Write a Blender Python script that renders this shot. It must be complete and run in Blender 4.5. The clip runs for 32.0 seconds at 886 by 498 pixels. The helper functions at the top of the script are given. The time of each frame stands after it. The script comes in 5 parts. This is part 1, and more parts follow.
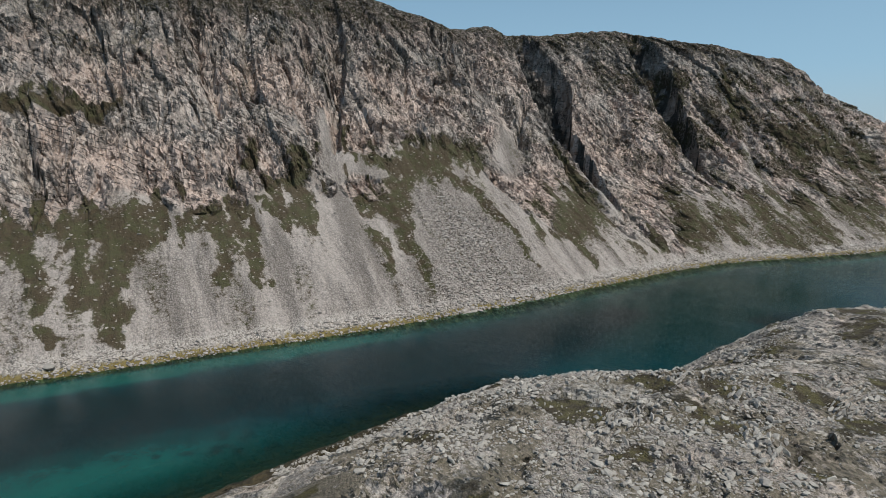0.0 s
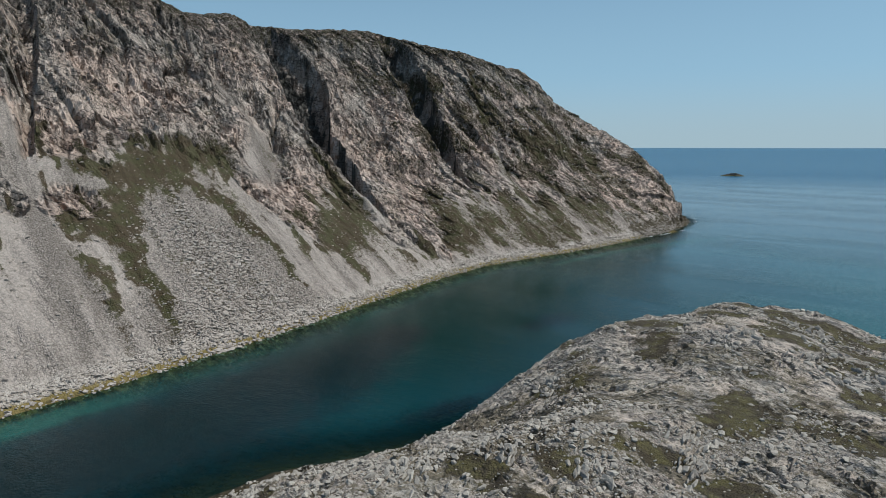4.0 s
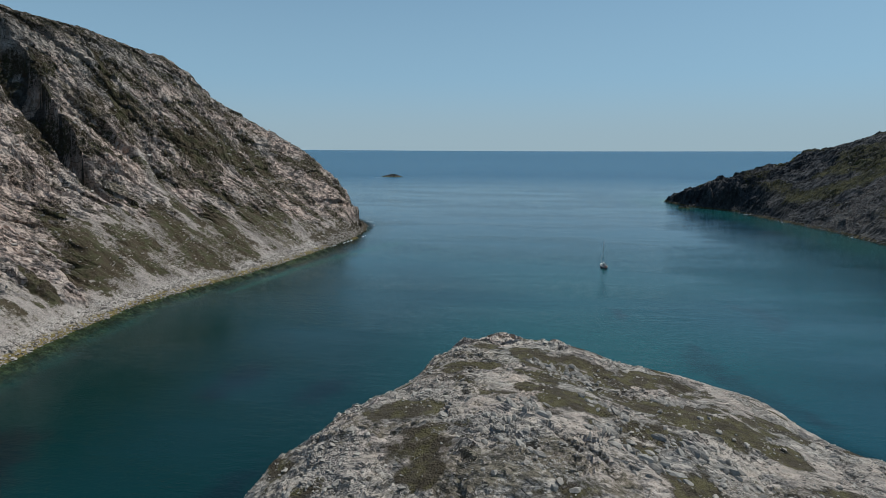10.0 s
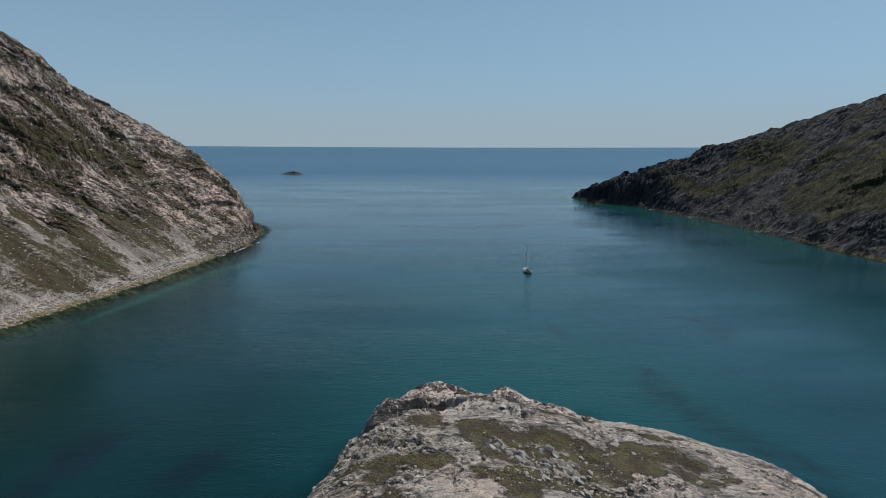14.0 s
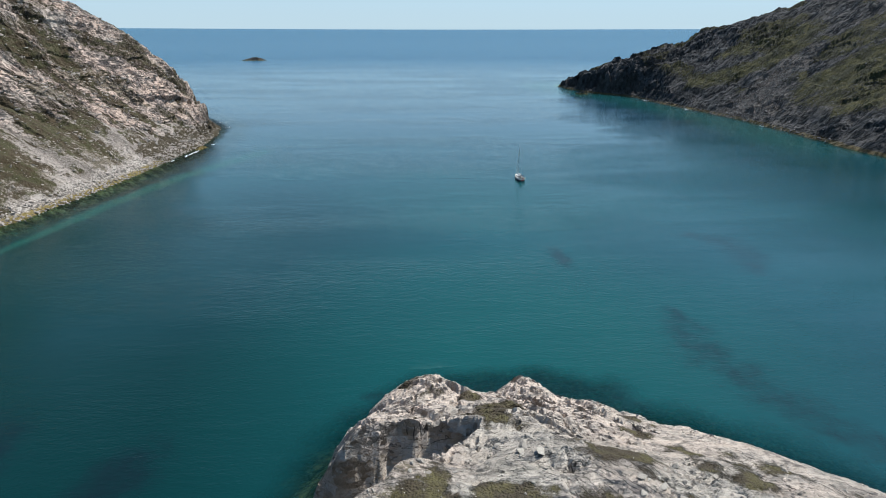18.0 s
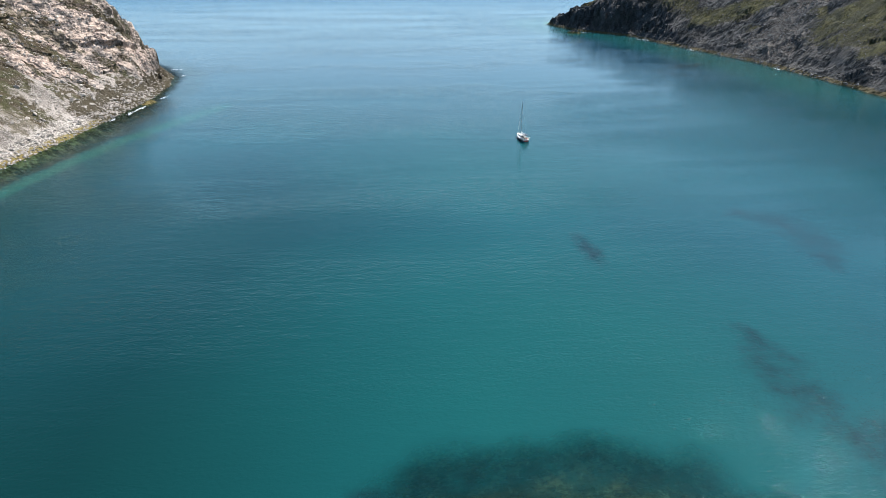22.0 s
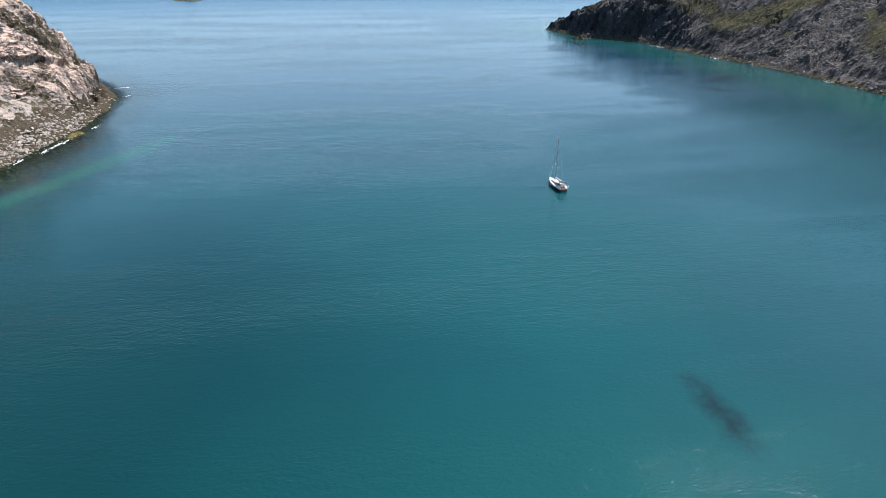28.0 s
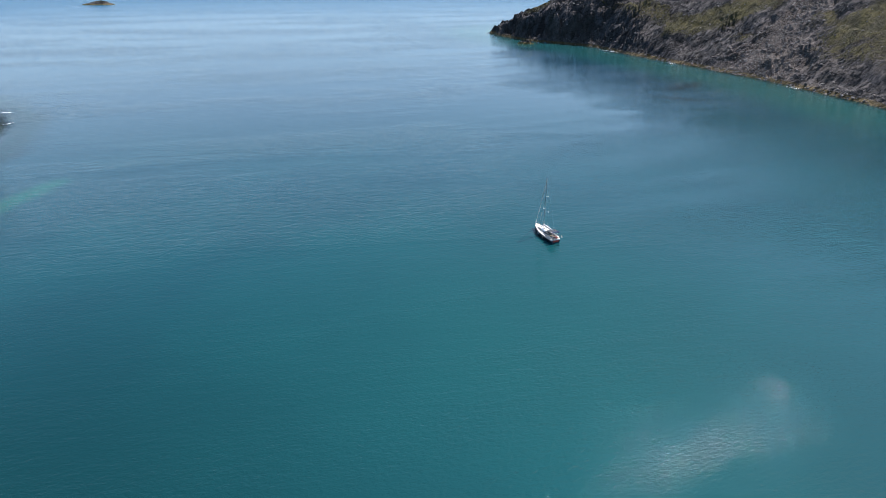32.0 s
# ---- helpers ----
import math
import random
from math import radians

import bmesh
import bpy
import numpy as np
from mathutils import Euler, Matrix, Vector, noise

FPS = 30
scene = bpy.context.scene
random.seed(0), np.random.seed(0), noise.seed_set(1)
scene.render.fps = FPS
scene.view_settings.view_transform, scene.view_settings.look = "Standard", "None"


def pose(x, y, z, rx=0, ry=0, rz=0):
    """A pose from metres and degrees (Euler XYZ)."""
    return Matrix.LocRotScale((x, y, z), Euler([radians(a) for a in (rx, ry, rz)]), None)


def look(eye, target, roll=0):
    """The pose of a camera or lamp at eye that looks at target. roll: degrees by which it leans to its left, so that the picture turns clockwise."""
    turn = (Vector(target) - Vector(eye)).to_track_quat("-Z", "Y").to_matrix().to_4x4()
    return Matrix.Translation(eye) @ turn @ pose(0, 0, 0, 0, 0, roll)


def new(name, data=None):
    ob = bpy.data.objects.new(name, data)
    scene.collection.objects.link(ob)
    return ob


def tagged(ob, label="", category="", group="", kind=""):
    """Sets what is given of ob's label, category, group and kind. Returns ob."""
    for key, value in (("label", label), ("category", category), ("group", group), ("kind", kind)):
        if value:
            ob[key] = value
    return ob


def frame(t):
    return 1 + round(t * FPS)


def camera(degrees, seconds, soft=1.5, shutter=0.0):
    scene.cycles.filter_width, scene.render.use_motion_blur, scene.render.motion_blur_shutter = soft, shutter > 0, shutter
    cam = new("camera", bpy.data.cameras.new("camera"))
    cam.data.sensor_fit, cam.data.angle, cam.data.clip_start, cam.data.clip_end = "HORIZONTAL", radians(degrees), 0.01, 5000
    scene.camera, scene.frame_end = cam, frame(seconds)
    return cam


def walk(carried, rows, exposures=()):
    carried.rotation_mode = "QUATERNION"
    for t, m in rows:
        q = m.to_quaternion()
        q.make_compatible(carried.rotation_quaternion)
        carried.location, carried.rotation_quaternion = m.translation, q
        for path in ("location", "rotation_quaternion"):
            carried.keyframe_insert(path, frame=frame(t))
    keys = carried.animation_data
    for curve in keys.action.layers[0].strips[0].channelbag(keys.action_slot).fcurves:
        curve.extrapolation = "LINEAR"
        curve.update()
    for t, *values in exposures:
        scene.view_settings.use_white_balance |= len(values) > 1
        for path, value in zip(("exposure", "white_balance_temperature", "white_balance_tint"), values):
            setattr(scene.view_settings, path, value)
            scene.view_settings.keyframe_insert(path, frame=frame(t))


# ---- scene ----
# ---- camera and walk ----
SECONDS = 32.0
cam = camera(72.66, SECONDS, soft=0.6)
walk(cam, [
    (0.0, look((56.39, -87.05, 64.40), (-30.77, -40.96, 47.73), -0.67)),
    (0.5, look((53.03, -85.51, 64.59), (-31.54, -34.80, 47.91), -0.61)),
    (1.0, look((49.79, -83.85, 64.79), (-32.21, -29.10, 48.10), -0.57)),
    (1.5, look((46.58, -82.10, 64.97), (-32.68, -23.46, 48.23), -0.49)),
    (2.0, look((43.50, -80.16, 65.12), (-32.71, -17.61, 48.40), -0.46)),
    (2.5, look((40.49, -78.13, 65.19), (-32.62, -11.98, 48.48), -0.43)),
    (3.0, look((37.55, -75.85, 65.24), (-32.28, -6.23, 48.56), -0.43)),
    (3.5, look((34.58, -73.44, 65.27), (-31.40, -0.18, 48.55), -0.31)),
    (5.5, look((23.53, -62.49, 65.77), (-29.68, 20.52, 49.10), -0.09)),
    (6.0, look((20.89, -59.47, 65.84), (-28.55, 25.84, 49.21), 0.03)),
    (6.5, look((18.35, -56.09, 65.89), (-26.39, 31.78, 49.28), 0.07)),
    (7.0, look((16.10, -52.52, 65.93), (-22.65, 38.16, 49.35), 0.09)),
    (7.5, look((13.99, -48.80, 66.05), (-18.35, 44.35, 49.40), 0.09)),
    (8.0, look((12.26, -45.02, 66.15), (-16.92, 49.18, 49.54), -0.00)),
    (8.5, look((10.41, -41.07, 66.22), (-15.54, 54.06, 49.59), 0.04)),
    (9.0, look((8.63, -37.07, 66.17), (-13.54, 59.01, 49.58), 0.10)),
    (9.5, look((6.99, -32.67, 66.03), (-11.22, 64.25, 49.46), 0.15)),
    (10.0, look((5.68, -28.24, 65.75), (-8.63, 69.35, 49.25), 0.15)),
    (10.5, look((4.50, -23.52, 65.45), (-5.79, 74.58, 49.00), 0.16)),
    (11.0, look((3.30, -18.60, 65.31), (-3.83, 79.79, 48.89), 0.18)),
    (11.5, look((2.26, -13.75, 65.24), (-2.49, 84.78, 48.86), 0.20)),
    (12.0, look((1.37, -9.01, 65.15), (-1.44, 89.60, 48.79), 0.23)),
    (12.5, look((0.59, -4.44, 65.05), (-0.55, 94.22, 48.80), 0.24)),
    (13.0, look((-0.00, -0.00, 64.99), (-0.00, 98.68, 48.77), 0.20)),
    (13.5, look((-0.57, 4.39, 64.94), (0.18, 103.07, 48.74), 0.14)),
    (14.0, look((-1.05, 8.77, 64.84), (0.31, 107.30, 47.81), 0.17)),
    (14.5, look((-1.47, 13.46, 64.76), (0.48, 111.38, 44.54), 0.17)),
    (15.0, look((-1.89, 18.11, 64.72), (0.62, 115.14, 40.63), 0.14)),
    (15.5, look((-2.30, 22.59, 64.74), (0.72, 118.56, 36.82), 0.14)),
    (17.5, look((-2.90, 40.95, 65.61), (1.82, 134.63, 30.95), 0.11)),
    (18.0, look((-3.19, 45.59, 65.73), (2.02, 139.25, 31.09), 0.12)),
    (18.5, look((-3.48, 50.39, 65.77), (2.26, 144.03, 31.17), 0.12)),
    (19.0, look((-3.71, 55.09, 65.73), (2.53, 148.69, 31.09), 0.15)),
    (19.5, look((-3.96, 59.77, 65.65), (2.74, 152.74, 29.43), 0.20)),
    (20.0, look((-4.11, 64.42, 65.51), (2.86, 156.34, 26.75), 0.17)),
    (20.5, look((-4.24, 69.34, 65.31), (2.99, 159.99, 23.70), 0.10)),
    (21.0, look((-4.38, 74.35, 64.98), (3.21, 164.08, 21.49), 0.19)),
    (21.5, look((-4.96, 79.74, 64.56), (3.11, 169.44, 21.11), 0.16)),
    (22.0, look((-5.88, 85.32, 64.07), (2.50, 175.02, 20.67), 0.00)),
    (22.5, look((-7.00, 90.83, 63.56), (1.57, 180.60, 20.35), -0.23)),
    (23.0, look((-8.07, 96.15, 63.05), (0.77, 185.90, 19.85), -0.23)),
    (23.5, look((-8.86, 101.40, 62.59), (0.18, 191.09, 19.31), -0.18)),
    (24.0, look((-9.20, 106.74, 62.19), (-0.11, 196.48, 19.00), -0.28)),
    (24.5, look((-9.08, 112.17, 61.84), (0.15, 201.88, 18.62), -0.15)),
    (25.0, look((-8.98, 117.44, 61.55), (0.38, 207.12, 18.32), -0.13)),
    (25.5, look((-8.88, 122.58, 61.35), (0.55, 212.25, 18.12), -0.14)),
    (27.5, look((-7.88, 143.74, 60.89), (2.62, 233.38, 17.83), -0.14)),
    (28.0, look((-7.67, 148.95, 60.76), (3.24, 238.56, 17.74), -0.15)),
    (28.5, look((-7.56, 154.11, 60.62), (3.75, 243.68, 17.64), -0.15)),
    (29.0, look((-7.58, 159.14, 60.50), (4.13, 248.67, 17.54), -0.17)),
    (29.5, look((-7.63, 164.14, 60.42), (5.50, 253.48, 17.45), -0.12)),
    (30.0, look((-7.72, 169.21, 60.38), (8.77, 258.00, 17.45), -0.05)),
    (30.5, look((-7.84, 174.17, 60.35), (10.73, 262.56, 17.45), -0.09)),
    (31.0, look((-7.98, 179.11, 60.33), (11.21, 267.37, 17.41), -0.15)),
    (31.5, look((-8.02, 183.96, 60.31), (11.68, 272.11, 17.40), -0.21)),
    (32.0, look((-7.94, 188.90, 60.27), (12.40, 276.92, 17.38), -0.18)),
], exposures=[(0.0, -0.1, 6300, 7), (6.0, -0.19, 6150, 5), (9.0, -0.30, 6130, 5), (13.5, -0.38, 6370, 11), (15.5, -0.28, 6360, 10), (17.5, 0.26, 6270, 8),
               (20.0, 0.66, 6340, 8), (22.0, 0.88, 6360, 9), (25.0, 0.86, 6400, 11), (28.0, 0.84, 6470, 15), (32.0, 0.84, 6540, 19)])

# ---- world, sun ----
SUN_AZ, SUN_EL = radians(66.0), radians(59.0)     # azimuth clockwise from +y
world = bpy.data.worlds.new("sky")
scene.world = world
world.use_nodes = True
wn, wl = world.node_tree.nodes, world.node_tree.links
wn.clear()
sky = wn.new("ShaderNodeTexSky")
sky.sky_type = "NISHITA"
sky.sun_disc = False
sky.sun_elevation, sky.sun_rotation = SUN_EL, SUN_AZ
sky.altitude, sky.air_density, sky.dust_density, sky.ozone_density = 60.0, 1.0, 1.0, 0.5
back = wn.new("ShaderNodeBackground")
back.inputs["Strength"].default_value = 0.112
wout = wn.new("ShaderNodeOutputWorld")
# look up the sky a little above each direction, clear of the yellow band at the very horizon
coord = wn.new("ShaderNodeTexCoord")
lifted = wn.new("ShaderNodeMapping")
lifted.inputs["Location"].default_value = (0.0, 0.0, 0.13)
lifted.inputs["Scale"].default_value = (1.0, 1.0, 0.9)
wl.new(coord.outputs["Generated"], lifted.inputs["Vector"])
wl.new(lifted.outputs["Vector"], sky.inputs["Vector"])
tint = wn.new("ShaderNodeMix")
tint.data_type, tint.blend_type = "RGBA", "MULTIPLY"
tint.inputs[0].default_value = 1.0
tint.inputs[7].default_value = (0.74, 0.98, 1.02, 1.0)
wl.new(sky.outputs[0], tint.inputs[6])
# pale sea haze low in the sky
height = wn.new("ShaderNodeSeparateXYZ")
wl.new(coord.outputs["Generated"], height.inputs[0])
low_sky = wn.new("ShaderNodeMapRange")
low_sky.interpolation_type = "SMOOTHSTEP"
wl.new(height.outputs["Z"], low_sky.inputs["Value"])
low_sky.inputs["From Min"].default_value, low_sky.inputs["From Max"].default_value = 0.55, 0.0
low_sky.inputs["To Min"].default_value, low_sky.inputs["To Max"].default_value = 0.0, 0.7
haze = wn.new("ShaderNodeMix")
haze.data_type = "RGBA"
haze.inputs[7].default_value = (3.75, 5.5, 6.75, 1.0)
wl.new(low_sky.outputs["Result"], haze.inputs[0])
wl.new(tint.outputs[2], haze.inputs[6])
rim = wn.new("ShaderNodeMapRange")
rim.interpolation_type = "SMOOTHSTEP"
wl.new(height.outputs["Z"], rim.inputs["Value"])
rim.inputs["From Min"].default_value, rim.inputs["From Max"].default_value = 0.12, 0.0
rim.inputs["To Min"].default_value, rim.inputs["To Max"].default_value = 0.0, 0.8
pale_rim = wn.new("ShaderNodeMix")
pale_rim.data_type = "RGBA"
pale_rim.inputs[7].default_value = (3.85, 4.75, 5.2, 1.0)
wl.new(rim.outputs["Result"], pale_rim.inputs[0])
wl.new(haze.outputs[2], pale_rim.inputs[6])
wl.new(pale_rim.outputs[2], back.inputs["Color"])
wl.new(back.outputs[0], wout.inputs["Surface"])

sun_data = bpy.data.lights.new("sun", "SUN")
sun_data.energy, sun_data.angle, sun_data.color = 4.7, radians(0.53), (1.0, 0.925, 0.84)
sun = new("sun", sun_data)
sun_from = Vector((math.sin(SUN_AZ) * math.cos(SUN_EL), math.cos(SUN_AZ) * math.cos(SUN_EL), math.sin(SUN_EL)))
sun.matrix_world = look(sun_from * 900, (0, 0, 0))
# ---- terrain arithmetic ----
def smooth(a, b, v):
    t = np.clip((v - a) / (b - a), 0.0, 1.0)
    return t * t * (3 - 2 * t)


def hashed(ix, iy, seed):
    h = (ix.astype(np.int64) * 374761393 + iy.astype(np.int64) * 668265263 + seed * 974711) & 0xFFFFFFFF
    h = ((h ^ (h >> 13)) * 1274126177) & 0xFFFFFFFF
    return ((h ^ (h >> 16)) & 0xFFFFFF) / float(0x1000000)


def perlin(x, y, seed=0):
    """Gradient noise, about -0.7 to 0.7."""
    x, y = np.asarray(x, float), np.asarray(y, float)
    ix, iy = np.floor(x), np.floor(y)
    fx, fy = x - ix, y - iy
    u, v = fx * fx * fx * (fx * (fx * 6 - 15) + 10), fy * fy * fy * (fy * (fy * 6 - 15) + 10)
    out = []
    for dx in (0, 1):
        for dy in (0, 1):
            a = hashed(ix + dx, iy + dy, seed) * 2 * np.pi
            out.append(np.cos(a) * (fx - dx) + np.sin(a) * (fy - dy))
    return (out[0] * (1 - v) + out[1] * v) * (1 - u) + (out[2] * (1 - v) + out[3] * v) * u


def fbm(x, y, octaves=4, seed=0, gain=0.5):
    total, amp = 0.0, 1.0
    for k in range(octaves):
        total = total + amp * perlin(x * 2**k, y * 2**k, seed + 17 * k)
        amp *= gain
    return total


def ridged(x, y, octaves=3, seed=0):
    total, amp = 0.0, 1.0
    for k in range(octaves):
        total = total + amp * (0.5 - np.abs(perlin(x * 2**k, y * 2**k, seed + 31 * k)) * 1.6)
        amp *= 0.5
    return total


def cells(x, y, seed=0):
    """Cellular noise: the distance to the nearest cell centre, to the border, and a value for the cell."""
    x, y = np.asarray(x, float), np.asarray(y, float)
    ix, iy = np.floor(x), np.floor(y)
    f1, f2, val = np.full(x.shape, 9.0), np.full(x.shape, 9.0), np.zeros(x.shape)
    for dx in (-1, 0, 1):
        for dy in (-1, 0, 1):
            cx, cy = ix + dx, iy + dy
            d = np.hypot(cx + hashed(cx, cy, seed) - x, cy + hashed(cx, cy, seed + 7) - y)
            near = d < f1
            f2 = np.where(near, f1, np.minimum(f2, d))
            val = np.where(near, hashed(cx, cy, seed + 13), val)
            f1 = np.where(near, d, f1)
    return f1, f2 - f1, val


def facets(u, v, seed=0):
    """Tilted plane faces: an offset for each, its tilt's share, and the distance to the border."""
    u, v = np.asarray(u, float), np.asarray(v, float)
    iu, iv = np.floor(u), np.floor(v)
    f1, f2 = np.full(u.shape, 9.0), np.full(u.shape, 9.0)
    val, lean = np.zeros(u.shape), np.zeros(u.shape)
    for du in (-1, 0, 1):
        for dv in (-1, 0, 1):
            cu, cv = iu + du, iv + dv
            ou, ov = u - cu - hashed(cu, cv, seed), v - cv - hashed(cu, cv, seed + 7)
            d = np.hypot(ou, ov)
            near = d < f1
            f2 = np.where(near, f1, np.minimum(f2, d))
            val = np.where(near, hashed(cu, cv, seed + 13) - 0.5, val)
            lean = np.where(near, (hashed(cu, cv, seed + 19) - 0.5) * ou + (hashed(cu, cv, seed + 23) - 0.5) * ov, lean)
            f1 = np.where(near, d, f1)
    return val, lean, f2 - f1


def broken(u, v, wide, high, amp, crack, seed):
    """A face broken into slabs of about wide by high metres."""
    val, lean, edge = facets(u / wide, v / high, seed)
    return amp * (val + 1.5 * lean) - crack * smooth(min(0.14, 1.0 / high), 0.0, edge)


def coast(px, py, line, land):
    """Distance to the shore line, positive on the land's side (land: a closed outline)."""
    best = np.full(px.shape, 1e9)
    for (ax, ay), (bx, by) in zip(line[:-1], line[1:]):
        ux, uy = bx - ax, by - ay
        t = np.clip(((px - ax) * ux + (py - ay) * uy) / (ux * ux + uy * uy), 0, 1)
        best = np.minimum(best, np.hypot(px - ax - t * ux, py - ay - t * uy))
    inside = np.zeros(px.shape, bool)
    for (ax, ay), (bx, by) in zip(land, land[1:] + land[:1]):
        if ay != by:
            inside ^= ((ay > py) != (by > py)) & (px < (bx - ax) * (py - ay) / (by - ay) + ax)
    return np.where(inside, best, -best)


def near_line(u, v, line):
    """Distance to a broken line of (u, v, half width), as a share of the half width there, and the side."""
    best, side = np.full(u.shape, 1e9), np.zeros(u.shape)
    for (au, av, aw), (bu, bv, bw) in zip(line[:-1], line[1:]):
        lu, lv = bu - au, bv - av
        t = np.clip(((u - au) * lu + (v - av) * lv) / (lu * lu + lv * lv), 0, 1)
        off = np.hypot(u - au - t * lu, v - av - t * lv) / (aw + t * (bw - aw))
        closer = off < best
        side = np.where(closer, np.sign((u - au) * lv - (v - av) * lu), side)
        best = np.minimum(best, off)
    return best, side


# the steep fell along the west side of the sound
FELL_SHORE = [(-150, -300), (-143, -120), (-141, -60), (-140, -10), (-143, 40), (-149, 95), (-156, 150), (-158, 200),
              (-150, 235), (-142, 265), (-133.5, 310), (-128, 360), (-124.5, 400), (-126, 440), (-132.5, 471), (-147, 500),
              (-176, 540), (-235, 590), (-330, 640), (-700, 700)]
FELL_LAND = FELL_SHORE + [(-700, -300)]
CREST = ((-300, 196), (-60, 192), (20, 172), (66, 160), (84, 152), (120, 143), (160, 150), (178, 144), (275, 153),
         (335, 145.5), (400, 135.5), (440, 127.5), (475, 118), (560, 88), (700, 60))
# gullies: (y, z, half width) from the top down, and how deep they cut
GULLIES = [
    (((172, 150, 10), (174, 118, 13), (170, 96, 12), (164, 76, 8), (169, 56, 4), (165, 30, 2)), 36),
    (((277, 152, 8), (271, 120, 10), (264, 90, 9), (260, 65, 5), (252, 38, 2)), 30),
    (((34, 172, 5), (23, 118, 5), (13, 90, 4), (6, 66, 3)), 12),
    (((-52, 150, 3), (-45, 110, 4), (-44, 82, 2)), 8),
    (((7, 130, 2), (4, 92, 3)), 6),
    (((160, 100, 2), (142, 90, 3), (118, 68, 2)), 7),
    (((340, 146, 4), (322, 98, 4), (302, 60, 3)), 3),
    (((-120, 72, 3), (-119, 54, 3)), 7),
    (((-109, 72, 2), (-108, 48, 2)), 4),
    (((94, 134, 5), (112, 110, 8), (122, 90, 9), (124, 70, 7)), 9),
    (((398, 100, 4), (384, 80, 4), (370, 58, 3)), 3),
    (((225, 140, 2), (222, 100, 3), (215, 70, 2)), 4),
    (((-20, 170, 3), (-24, 120, 3), (-26, 88, 2)), 6),
    (((-80, 180, 3), (-84, 120, 3), (-86, 88, 2)), 6),
]
# chutes of loose stone in the face: (y, z, half width)
# pale outcrops that stand out of the scree: (y, z, half width, half height)
OUTCROPS = ((14, 46, 11, 6), (-59, 44, 9, 5.5), (-5, 49, 5, 6))
CHUTES = (((96, 130, 3), (116, 100, 4), (122, 78, 6), (106, 56, 9)), ((4, 82, 3), (0, 46, 6)), ((165, 74, 2), (169, 54, 3), (160, 28, 4)),
          ((259, 60, 2), (250, 34, 3)), ((300, 62, 3), (285, 30, 4)))
# the foot of the bare rock: (y, z)
ROCK_FOOT = ((-300, 42), (-126, 41), (-91, 43), (-75, 45), (-52, 42), (-33, 46), (-12, 49), (-3, 58), (4, 76), (9, 58), (24, 60), (60, 62),
             (85, 60), (92, 38), (100, 28), (117, 26), (130, 42), (142, 40), (155, 22), (181, 9), (192, 14), (215, 30), (260, 32), (308, 26), (362, 22),
             (395, 13), (420, 8), (470, 4), (700, 4))


